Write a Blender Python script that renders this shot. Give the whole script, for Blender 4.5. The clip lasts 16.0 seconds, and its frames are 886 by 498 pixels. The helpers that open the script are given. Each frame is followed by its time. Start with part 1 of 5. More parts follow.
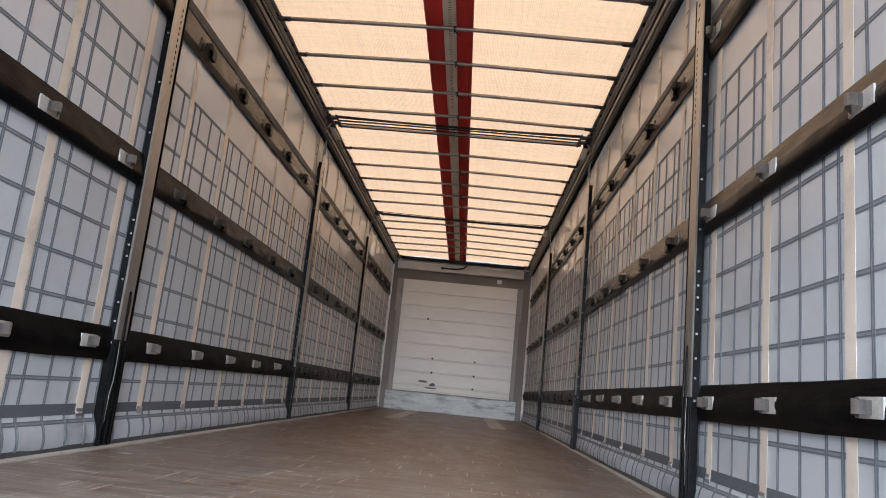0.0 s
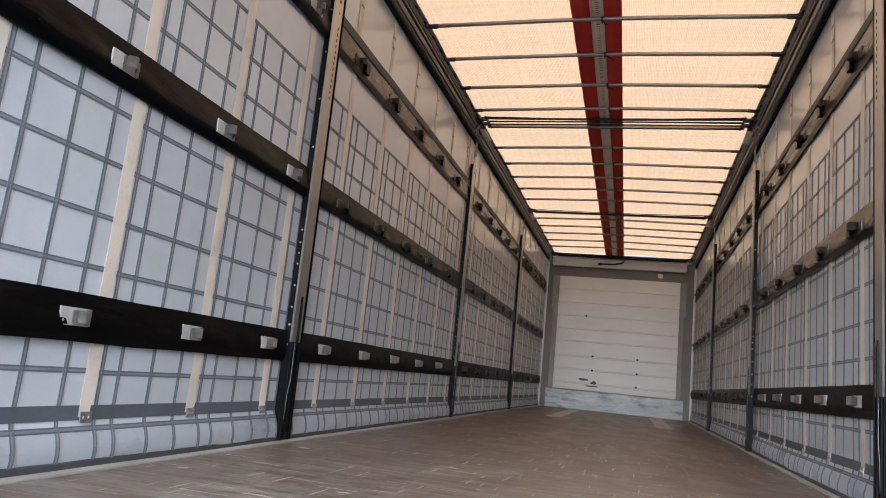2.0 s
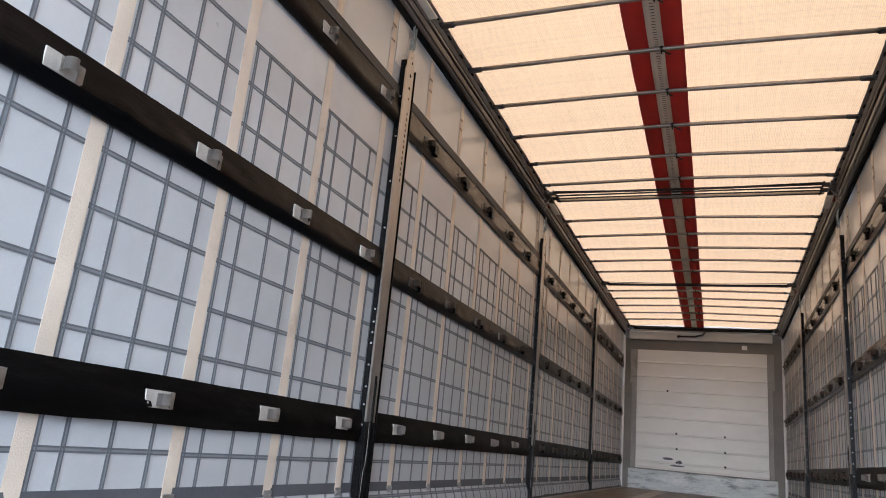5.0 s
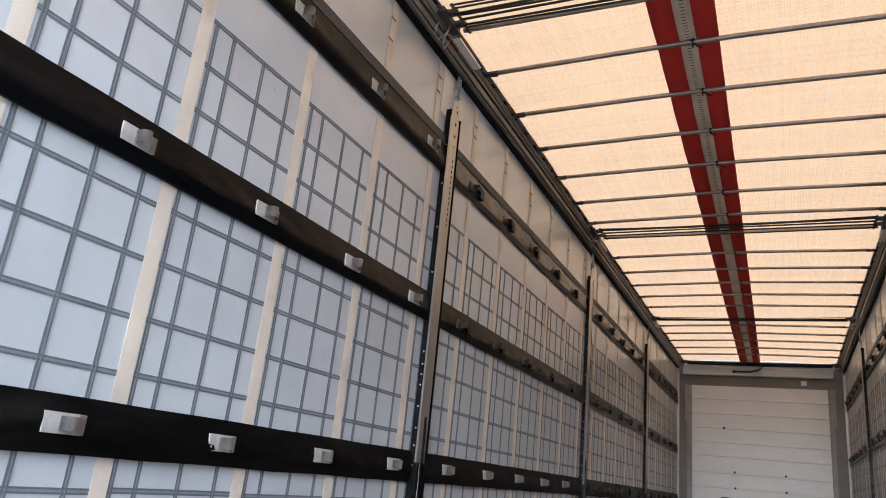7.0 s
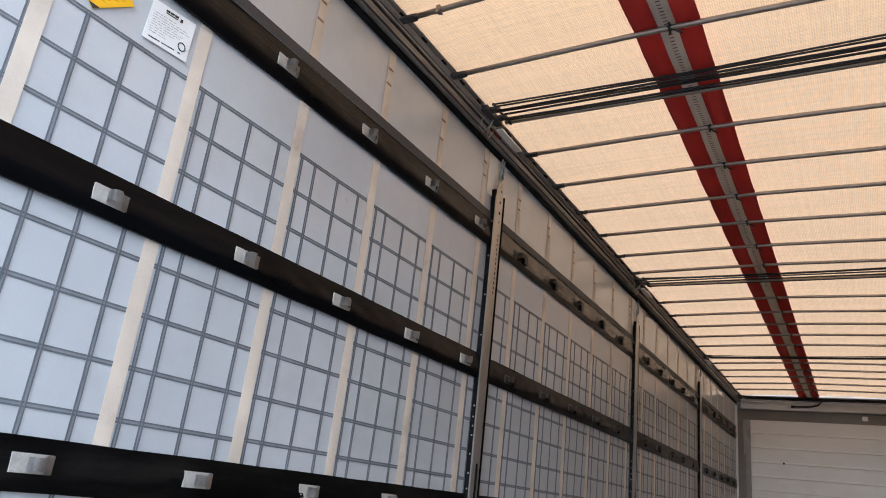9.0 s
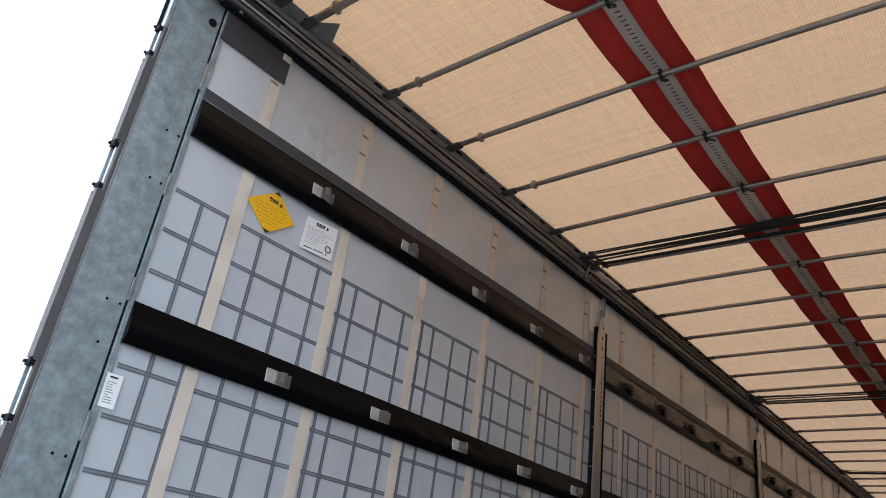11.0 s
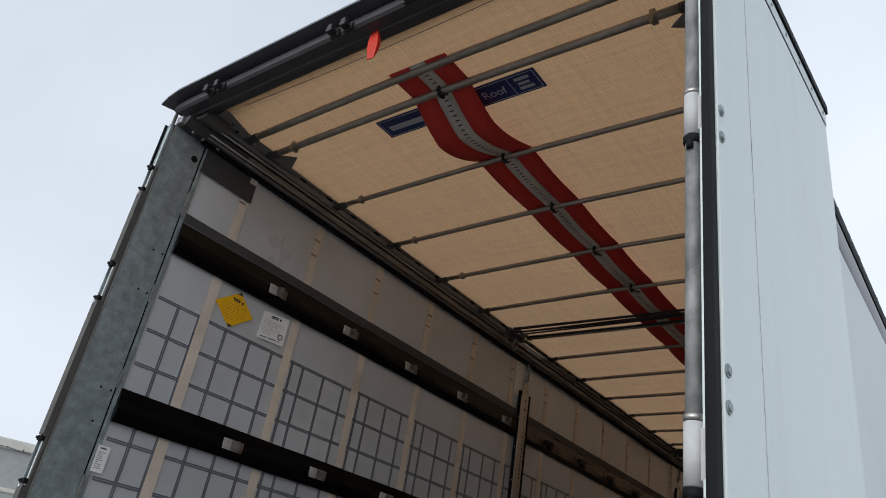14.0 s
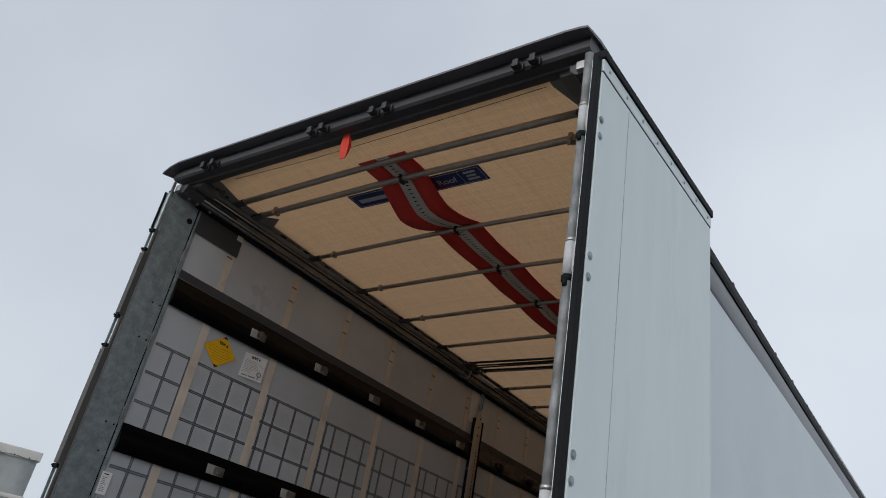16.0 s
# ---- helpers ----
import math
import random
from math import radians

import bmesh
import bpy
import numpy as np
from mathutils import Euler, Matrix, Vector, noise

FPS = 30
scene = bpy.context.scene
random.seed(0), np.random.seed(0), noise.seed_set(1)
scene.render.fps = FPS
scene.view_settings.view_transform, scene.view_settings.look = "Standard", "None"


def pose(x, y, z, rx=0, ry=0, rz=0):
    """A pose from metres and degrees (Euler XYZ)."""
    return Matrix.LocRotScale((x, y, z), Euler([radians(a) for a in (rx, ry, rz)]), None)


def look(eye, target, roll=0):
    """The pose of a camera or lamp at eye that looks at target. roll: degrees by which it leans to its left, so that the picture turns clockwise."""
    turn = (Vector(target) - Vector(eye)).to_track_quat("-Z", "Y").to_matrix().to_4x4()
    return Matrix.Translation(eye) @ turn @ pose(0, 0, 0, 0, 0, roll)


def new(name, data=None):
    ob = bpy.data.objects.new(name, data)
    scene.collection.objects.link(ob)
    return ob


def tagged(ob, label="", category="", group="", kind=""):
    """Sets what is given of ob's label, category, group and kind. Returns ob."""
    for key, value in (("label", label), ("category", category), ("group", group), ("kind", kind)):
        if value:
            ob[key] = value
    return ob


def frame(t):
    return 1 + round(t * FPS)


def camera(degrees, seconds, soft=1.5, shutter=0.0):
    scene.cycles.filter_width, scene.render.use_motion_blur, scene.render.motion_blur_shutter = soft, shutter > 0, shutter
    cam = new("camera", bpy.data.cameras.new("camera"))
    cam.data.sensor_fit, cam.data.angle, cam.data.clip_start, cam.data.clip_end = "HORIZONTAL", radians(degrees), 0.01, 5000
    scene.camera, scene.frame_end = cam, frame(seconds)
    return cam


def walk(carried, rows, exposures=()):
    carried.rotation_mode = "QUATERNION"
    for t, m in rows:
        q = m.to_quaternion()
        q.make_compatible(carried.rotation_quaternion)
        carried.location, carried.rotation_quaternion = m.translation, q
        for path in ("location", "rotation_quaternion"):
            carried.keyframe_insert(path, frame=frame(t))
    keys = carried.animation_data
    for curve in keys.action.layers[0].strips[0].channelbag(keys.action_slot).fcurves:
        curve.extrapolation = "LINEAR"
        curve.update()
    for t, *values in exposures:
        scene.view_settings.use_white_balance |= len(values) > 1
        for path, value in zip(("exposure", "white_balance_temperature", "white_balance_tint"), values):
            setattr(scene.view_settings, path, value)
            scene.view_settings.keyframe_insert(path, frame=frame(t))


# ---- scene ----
cam = camera(62.5, 16.0, soft=1.0)
PATH = [
    (0, (0.295, 0.137, 1.567), (0.19, 2.097, 1.948), 5.8),
    (0.5, (0.298, 0.135, 1.567), (0.108, 2.091, 1.937), 5.8),
    (1, (0.295, 0.133, 1.566), (-0.033, 2.073, 1.922), 5.9),
    (1.5, (0.299, 0.13, 1.567), (-0.138, 2.05, 1.912), 5.8),
    (2, (0.296, 0.128, 1.571), (-0.223, 2.03, 1.905), 5.7),
    (2.5, (0.298, 0.13, 1.575), (-0.27, 2.019, 1.903), 5.7),
    (3, (0.3, 0.127, 1.572), (-0.305, 2.005, 1.9), 5.6),
    (3.5, (0.302, 0.13, 1.568), (-0.331, 1.997, 1.902), 5.6),
    (4, (0.298, 0.129, 1.571), (-0.357, 1.988, 1.91), 5.6),
    (4.5, (0.299, 0.129, 1.57), (-0.383, 1.964, 1.979), 5.6),
    (4.7, (0.298, 0.126, 1.571), (-0.393, 1.941, 2.046), 5.6),
    (7, (0.351, 0.019, 1.597), (-0.48, 1.739, 2.188), 5.9),
    (7.5, (0.394, -0.151, 1.611), (-0.462, 1.556, 2.207), 6.1),
    (8, (0.447, -0.27, 1.637), (-0.433, 1.425, 2.231), 6.3),
    (8.5, (0.548, -0.37, 1.658), (-0.364, 1.304, 2.262), 6.4),
    (9, (0.665, -0.487, 1.661), (-0.312, 1.137, 2.302), 6.6),
    (9.5, (0.738, -0.608, 1.686), (-0.329, 0.931, 2.39), 6.7),
    (10, (0.812, -0.757, 1.717), (-0.342, 0.692, 2.469), 6.9),
    (10.2, (0.838, -0.81, 1.715), (-0.345, 0.602, 2.493), 6.9),
    (12.3, (1.331, -1.097, 1.742), (0.126, 0.213, 2.653), 9.2),
    (12.5, (1.365, -1.145, 1.736), (0.172, 0.175, 2.649), 9.1),
    (13, (1.483, -1.256, 1.731), (0.299, 0.065, 2.653), 9.3),
    (13.5, (1.594, -1.341, 1.76), (0.429, 0.001, 2.679), 9.7),
    (14, (1.734, -1.433, 1.764), (0.572, -0.087, 2.681), 9.9),
    (14.5, (1.878, -1.561, 1.759), (0.705, -0.227, 2.678), 10.2),
    (15, (1.976, -1.733, 1.76), (0.822, -0.385, 2.683), 10.6),
    (15.5, (2.09, -1.865, 1.763), (0.955, -0.508, 2.697), 11.0),
    (16, (2.22, -1.914, 1.773), (1.105, -0.541, 2.707), 10.9),
]
# stops of exposure: the clip's camera darkens its picture as more sky comes into view
EXPOSURES = [(0, 2.03, 5720, 9), (4.5, 2.05, 5720, 9), (8, 1.96, 5680, 8.5), (10, 1.41, 5720, 9), (12.5, 0.43, 6150, 9), (14, -0.25, 6400, 9.5), (16, -0.6, 6420, 10)]
walk(cam, [(t, look(eye, target, roll)) for t, eye, target, roll in PATH], EXPOSURES)

# ---- world and light: overcast daylight ----
world = bpy.data.worlds.new("overcast_sky")
scene.world = world
world.use_nodes = True
wn, wl = world.node_tree.nodes, world.node_tree.links
wn.clear()
w_out = wn.new("ShaderNodeOutputWorld")
w_bg = wn.new("ShaderNodeBackground")
w_sky = wn.new("ShaderNodeTexSky")
w_sky.sky_type = "NISHITA"
w_sky.sun_disc = False
w_sky.sun_elevation, w_sky.sun_rotation = radians(28), radians(185)
w_sky.dust_density, w_sky.air_density = 4.0, 1.0
w_hsv = wn.new("ShaderNodeHueSaturation")
w_hsv.inputs["Saturation"].default_value = 0.3
w_hsv.inputs["Value"].default_value = 1.0
w_co = wn.new("ShaderNodeTexCoord")
w_cloud = wn.new("ShaderNodeTexNoise")
w_cloud.inputs["Scale"].default_value = 1.3
w_cloud.inputs["Detail"].default_value = 4.0
w_ramp = wn.new("ShaderNodeValToRGB")
w_ramp.color_ramp.elements[0].position, w_ramp.color_ramp.elements[0].color = 0.3, (6.2, 6.85, 7.7, 1)
w_ramp.color_ramp.elements[1].position, w_ramp.color_ramp.elements[1].color = 0.72, (8.6, 9.2, 10.0, 1)
w_mix = wn.new("ShaderNodeMix")
w_mix.data_type = "RGBA"
w_mix.inputs["Factor"].default_value = 0.8
wl.new(w_co.outputs["Generated"], w_cloud.inputs["Vector"])
wl.new(w_cloud.outputs["Fac"], w_ramp.inputs["Fac"])
wl.new(w_sky.outputs["Color"], w_hsv.inputs["Color"])
wl.new(w_hsv.outputs["Color"], w_mix.inputs["A"])
wl.new(w_ramp.outputs["Color"], w_mix.inputs["B"])
wl.new(w_mix.outputs["Result"], w_bg.inputs["Color"])
# the cloud cover is a little thinner on the +x side
w_axes = wn.new("ShaderNodeSeparateXYZ")
w_thin = wn.new("ShaderNodeMath")
w_thin.operation, w_thin.inputs[1].default_value, w_thin.inputs[2].default_value = "MULTIPLY_ADD", 0.008, 0.15
wl.new(w_co.outputs["Generated"], w_axes.inputs["Vector"])
wl.new(w_axes.outputs["X"], w_thin.inputs[0])
wl.new(w_thin.outputs["Value"], w_bg.inputs["Strength"])
wl.new(w_bg.outputs["Background"], w_out.inputs["Surface"])

sun_data = bpy.data.lights.new("sun", "SUN")
sun_data.energy, sun_data.angle, sun_data.color = 1.8, radians(50), (1.0, 0.99, 0.975)
sun = new("sun", sun_data)
sun.matrix_world = look((0, -20, 13), (0.3, 0.0, 3.5))


# ---- materials ----
def mat(name, color, rough=0.6, metal=0.0, vary=0.15, scale=6.0, stretch=(1, 1, 1), bump=0.1, bump_scale=60.0,
        stain=None, stain_amount=0.0, stain_scale=2.5, stain_lo=0.56, stain_width=0.16, specks=0.0, translucent=0.0, trans_color=None, rough_vary=0.1, coat=0.0, spec=0.5):
    m = bpy.data.materials.new(name)
    m.use_nodes = True
    n, l = m.node_tree.nodes, m.node_tree.links
    n.clear()
    out = n.new("ShaderNodeOutputMaterial")
    b = n.new("ShaderNodeBsdfPrincipled")
    co = n.new("ShaderNodeTexCoord")
    mp = n.new("ShaderNodeMapping")
    mp.inputs["Scale"].default_value = stretch
    l.new(co.outputs["Object"], mp.inputs["Vector"])
    big = n.new("ShaderNodeTexNoise")
    big.inputs["Scale"].default_value, big.inputs["Detail"].default_value = scale, 6.0
    l.new(mp.outputs["Vector"], big.inputs["Vector"])
    fine = n.new("ShaderNodeTexNoise")
    fine.inputs["Scale"].default_value, fine.inputs["Detail"].default_value = bump_scale, 4.0
    l.new(mp.outputs["Vector"], fine.inputs["Vector"])
    ramp = n.new("ShaderNodeValToRGB")
    ramp.color_ramp.elements[0].position, ramp.color_ramp.elements[1].position = 0.3, 0.72
    ramp.color_ramp.elements[0].color = (*[c * (1 - vary) for c in color], 1)
    ramp.color_ramp.elements[1].color = (*[min(1, c * (1 + vary)) for c in color], 1)
    l.new(big.outputs["Fac"], ramp.inputs["Fac"])
    shade = ramp.outputs["Color"]
    grain = n.new("ShaderNodeMix")
    grain.data_type, grain.blend_type = "RGBA", "OVERLAY"
    grain.inputs["Factor"].default_value = min(1.0, vary * 1.2)
    l.new(shade, grain.inputs["A"])
    l.new(fine.outputs["Fac"], grain.inputs["B"])
    shade = grain.outputs["Result"]
    if stain:
        sn = n.new("ShaderNodeTexNoise")
        sn.inputs["Scale"].default_value, sn.inputs["Detail"].default_value = stain_scale, 8.0
        sn.inputs["Roughness"].default_value = 0.7
        l.new(mp.outputs["Vector"], sn.inputs["Vector"])
        sr = n.new("ShaderNodeValToRGB")
        sr.color_ramp.elements[0].position, sr.color_ramp.elements[1].position = stain_lo, stain_lo + stain_width
        sr.color_ramp.elements[0].color = (0, 0, 0, 1)
        sr.color_ramp.elements[1].color = (stain_amount, stain_amount, stain_amount, 1)
        l.new(sn.outputs["Fac"], sr.inputs["Fac"])
        smix = n.new("ShaderNodeMix")
        smix.data_type = "RGBA"
        l.new(sr.outputs["Color"], smix.inputs["Factor"])
        l.new(shade, smix.inputs["A"])
        smix.inputs["B"].default_value = (*stain, 1)
        shade = smix.outputs["Result"]
    if specks:
        kn = n.new("ShaderNodeTexNoise")
        kn.inputs["Scale"].default_value, kn.inputs["Detail"].default_value = 16.0, 7.0
        kn.inputs["Roughness"].default_value = 0.75
        l.new(mp.outputs["Vector"], kn.inputs["Vector"])
        kr = n.new("ShaderNodeMapRange")
        kr.inputs["From Min"].default_value, kr.inputs["From Max"].default_value = 0.70, 0.76
        kr.inputs["To Max"].default_value = specks
        l.new(kn.outputs["Fac"], kr.inputs["Value"])
        kmix = n.new("ShaderNodeMix")
        kmix.data_type = "RGBA"
        l.new(kr.outputs["Result"], kmix.inputs["Factor"])
        l.new(shade, kmix.inputs["A"])
        kmix.inputs["B"].default_value = (*[c * 0.3 for c in color], 1)
        shade = kmix.outputs["Result"]
    l.new(shade, b.inputs["Base Color"])
    rr = n.new("ShaderNodeMapRange")
    rr.inputs["To Min"].default_value, rr.inputs["To Max"].default_value = max(0.05, rough - rough_vary), min(1, rough + rough_vary)
    l.new(big.outputs["Fac"], rr.inputs["Value"])
    l.new(rr.outputs["Result"], b.inputs["Roughness"])
    b.inputs["Metallic"].default_value = metal
    b.inputs["Coat Weight"].default_value, b.inputs["Coat Roughness"].default_value = coat, 0.16
    b.inputs["Specular IOR Level"].default_value = spec
    if bump:
        bp = n.new("ShaderNodeBump")
        bp.inputs["Strength"].default_value, bp.inputs["Distance"].default_value = bump, 0.004
        l.new(fine.outputs["Fac"], bp.inputs["Height"])
        l.new(bp.outputs["Normal"], b.inputs["Normal"])
    surface = b.outputs["BSDF"]
    if translucent:
        tr = n.new("ShaderNodeBsdfTranslucent")
        if trans_color:
            tint = n.new("ShaderNodeMix")
            tint.data_type, tint.blend_type = "RGBA", "MULTIPLY"
            tint.inputs["Factor"].default_value = 1.0
            one = n.new("ShaderNodeMapRange")
            one.inputs["To Min"].default_value, one.inputs["To Max"].default_value = 1 - vary, 1 + vary * 0.5
            l.new(big.outputs["Fac"], one.inputs["Value"])
            tint.inputs["A"].default_value = (*trans_color, 1)
            l.new(one.outputs["Result"], tint.inputs["B"])
            l.new(tint.outputs["Result"], tr.inputs["Color"])
        else:
            l.new(shade, tr.inputs["Color"])
        mx = n.new("ShaderNodeMixShader")
        mx.inputs["Fac"].default_value = translucent
        l.new(surface, mx.inputs[1])
        l.new(tr.outputs["BSDF"], mx.inputs[2])
        surface = mx.outputs["Shader"]
    l.new(surface, out.inputs["Surface"])
    return m


def roof_material():
    """Beige translucent tarpaulin with a visible cross weave."""
    m = mat("roof_tarpaulin", (0.92, 0.545, 0.19), 0.8, vary=0.07, scale=1.5, bump=0.0, translucent=0.5, trans_color=(0.386, 0.245, 0.143),
            stain=(0.5, 0.3, 0.15), stain_amount=0.25, stain_scale=1.2)
    n, l = m.node_tree.nodes, m.node_tree.links
    b = next(x for x in n if x.type == "BSDF_PRINCIPLED")
    tr = next(x for x in n if x.type == "BSDF_TRANSLUCENT")
    co = next(x for x in n if x.type == "TEX_COORD")
    waves = []
    for stretch in ((130, 12, 1), (12, 130, 1), (38, 0.35, 1), (0.35, 38, 1)):
        mp = n.new("ShaderNodeMapping")
        mp.inputs["Scale"].default_value = stretch
        mp.inputs["Rotation"].default_value = (0, 0, 0.02)
        l.new(co.outputs["Object"], mp.inputs["Vector"])
        w = n.new("ShaderNodeTexNoise")
        w.inputs["Scale"].default_value = 1.0
        w.inputs["Detail"].default_value = 2.0
        l.new(mp.outputs["Vector"], w.inputs["Vector"])
        waves.append(w)
    threads = []
    for axis in ("X", "Y"):
        w = n.new("ShaderNodeTexWave")
        w.wave_type, w.bands_direction = "BANDS", axis
        w.inputs["Scale"].default_value = 31.0
        w.inputs["Distortion"].default_value = 2.4
        w.inputs["Detail"].default_value = 2.0
        w.inputs["Detail Scale"].default_value = 1.3
        l.new(co.outputs["Object"], w.inputs["Vector"])
        threads.append(w)
    weave = n.new("ShaderNodeMath")
    weave.operation = "ADD"
    l.new(threads[0].outputs["Fac"], weave.inputs[0])
    l.new(threads[1].outputs["Fac"], weave.inputs[1])
    weave_part = n.new("ShaderNodeMath")
    weave_part.operation, weave_part.inputs[1].default_value = "MULTIPLY_ADD", 0.30
    weave_part.inputs[2].default_value = -0.35
    l.new(weave.outputs["Value"], weave_part.inputs[0])
    add = n.new("ShaderNodeMath")
    add.operation = "ADD"
    l.new(waves[0].outputs["Fac"], add.inputs[0])
    l.new(waves[1].outputs["Fac"], add.inputs[1])
    long = n.new("ShaderNodeMath")
    long.operation = "ADD"
    l.new(waves[2].outputs["Fac"], long.inputs[0])
    l.new(waves[3].outputs["Fac"], long.inputs[1])
    part_long = n.new("ShaderNodeMath")
    part_long.operation, part_long.inputs[1].default_value = "MULTIPLY", 0.45
    l.new(long.outputs["Value"], part_long.inputs[0])
    short = n.new("ShaderNodeMath")
    short.operation, short.inputs[1].default_value = "MULTIPLY", 0.5
    l.new(add.outputs["Value"], short.inputs[0])
    add = n.new("ShaderNodeMath")
    add.operation = "ADD"
    l.new(short.outputs["Value"], add.inputs[0])
    l.new(part_long.outputs["Value"], add.inputs[1])
    knit = n.new("ShaderNodeMath")
    knit.operation = "ADD"
    l.new(add.outputs["Value"], knit.inputs[0])
    l.new(weave_part.outputs["Value"], knit.inputs[1])
    add = knit
    bp = n.new("ShaderNodeBump")
    bp.inputs["Strength"].default_value, bp.inputs["Distance"].default_value = 1.0, 0.003
    l.new(add.outputs["Value"], bp.inputs["Height"])
    l.new(bp.outputs["Normal"], b.inputs["Normal"])
    rng = n.new("ShaderNodeMapRange")
    rng.inputs["From Min"].default_value, rng.inputs["From Max"].default_value = 0.35, 1.25
    rng.inputs["To Min"].default_value, rng.inputs["To Max"].default_value = 0.985, 1.015
    l.new(add.outputs["Value"], rng.inputs["Value"])
    mul = n.new("ShaderNodeMix")
    mul.data_type, mul.blend_type = "RGBA", "MULTIPLY"
    mul.inputs["Factor"].default_value = 1.0
    old = tr.inputs["Color"].links[0].from_socket
    l.new(old, mul.inputs["A"])
    l.new(rng.outputs["Result"], mul.inputs["B"])
    l.new(mul.outputs["Result"], tr.inputs["Color"])
    rough_side = n.new("ShaderNodeMapRange")
    rough_side.inputs["From Min"].default_value, rough_side.inputs["From Max"].default_value = 0.35, 1.25
    rough_side.inputs["To Min"].default_value, rough_side.inputs["To Max"].default_value = 0.6, 1.4
    l.new(add.outputs["Value"], rough_side.inputs["Value"])
    face = n.new("ShaderNodeMix")
    face.data_type, face.blend_type = "RGBA", "MULTIPLY"
    face.inputs["Factor"].default_value = 1.0
    l.new(b.inputs["Base Color"].links[0].from_socket, face.inputs["A"])
    l.new(rough_side.outputs["Result"], face.inputs["B"])
    l.new(face.outputs["Result"], b.inputs["Base Color"])
    return m


def floor_material():
    """Worn phenolic plywood: brown, with lengthwise streaks, pale scratches and dark scuffs."""
    m = mat("worn_plywood", (0.085, 0.054, 0.036), 0.40, vary=0.32, scale=3.0, stretch=(2.2, 0.7, 1), bump=0.25, bump_scale=45.0,
            stain=(0.26, 0.215, 0.18), stain_amount=0.55, stain_scale=2.4, rough_vary=0.16)
    n, l = m.node_tree.nodes, m.node_tree.links
    b = next(x for x in n if x.type == "BSDF_PRINCIPLED")
    co = next(x for x in n if x.type == "TEX_COORD")
    shade = b.inputs["Base Color"].links[0].from_socket
    for turn, stretch, lo, hi, tone in ((0.04, (2.2, 38, 1), 0.52, 0.72, (0.115, 0.085, 0.068)), (-0.03, (3.0, 55, 1), 0.55, 0.70, (0.27, 0.225, 0.19)), (0.0, (5.0, 140, 1), 0.54, 0.66, (0.07, 0.052, 0.042)),
                                        (0.3, (60, 5, 1), 0.60, 0.70, (0.10, 0.075, 0.06)), (0.2, (75, 4.0, 1), 0.665, 0.70, (0.55, 0.48, 0.42)),
                                        (-0.45, (2.6, 70, 1), 0.655, 0.69, (0.60, 0.53, 0.47)), (0.9, (90, 3.0, 1), 0.70, 0.735, (0.58, 0.52, 0.46)),
                                        (0.0, (9, 14, 1), 0.70, 0.73, (0.62, 0.56, 0.5)), (1.4, (34, 2.4, 1), 0.665, 0.72, (0.06, 0.045, 0.036))):
        mp = n.new("ShaderNodeMapping")
        mp.inputs["Rotation"].default_value = (0, 0, turn)
        mp.inputs["Scale"].default_value = stretch
        l.new(co.outputs["Object"], mp.inputs["Vector"])
        t = n.new("ShaderNodeTexNoise")
        t.inputs["Scale"].default_value, t.inputs["Detail"].default_value = 1.0, 3.0
        l.new(mp.outputs["Vector"], t.inputs["Vector"])
        r = n.new("ShaderNodeMapRange")
        r.inputs["From Min"].default_value, r.inputs["From Max"].default_value = lo, hi
        r.inputs["To Max"].default_value = 0.45 if stretch[0] < 6 and turn > -0.1 else 0.7
        l.new(t.outputs["Fac"], r.inputs["Value"])
        mx = n.new("ShaderNodeMix")
        mx.data_type = "RGBA"
        l.new(r.outputs["Result"], mx.inputs["Factor"])
        l.new(shade, mx.inputs["A"])
        mx.inputs["B"].default_value = (*tone, 1)
        shade = mx.outputs["Result"]
    # grey dusty wear, thickest at the loading end
    pos = n.new("ShaderNodeSeparateXYZ")
    l.new(co.outputs["Object"], pos.inputs["Vector"])
    fade = n.new("ShaderNodeMapRange")
    fade.inputs["From Min"].default_value, fade.inputs["From Max"].default_value = 0.5, 5.0
    fade.inputs["To Min"].default_value, fade.inputs["To Max"].default_value = 1.0, 0.15
    l.new(pos.outputs["Y"], fade.inputs["Value"])
    mp = n.new("ShaderNodeMapping")
    mp.inputs["Scale"].default_value = (2.0, 12.0, 1)
    l.new(co.outputs["Object"], mp.inputs["Vector"])
    t = n.new("ShaderNodeTexNoise")
    t.inputs["Scale"].default_value, t.inputs["Detail"].default_value, t.inputs["Roughness"].default_value = 1.6, 8.0, 0.72
    l.new(mp.outputs["Vector"], t.inputs["Vector"])
    r = n.new("ShaderNodeMapRange")
    r.inputs["From Min"].default_value, r.inputs["From Max"].default_value = 0.45, 0.60
    l.new(t.outputs["Fac"], r.inputs["Value"])
    dust = n.new("ShaderNodeMath")
    dust.operation = "MULTIPLY"
    l.new(r.outputs["Result"], dust.inputs[0])
    l.new(fade.outputs["Result"], dust.inputs[1])
    mx = n.new("ShaderNodeMix")
    mx.data_type = "RGBA"
    l.new(dust.outputs["Value"], mx.inputs["Factor"])
    l.new(shade, mx.inputs["A"])
    mx.inputs["B"].default_value = (0.19, 0.174, 0.158, 1)
    l.new(mx.outputs["Result"], b.inputs["Base Color"])
    return m


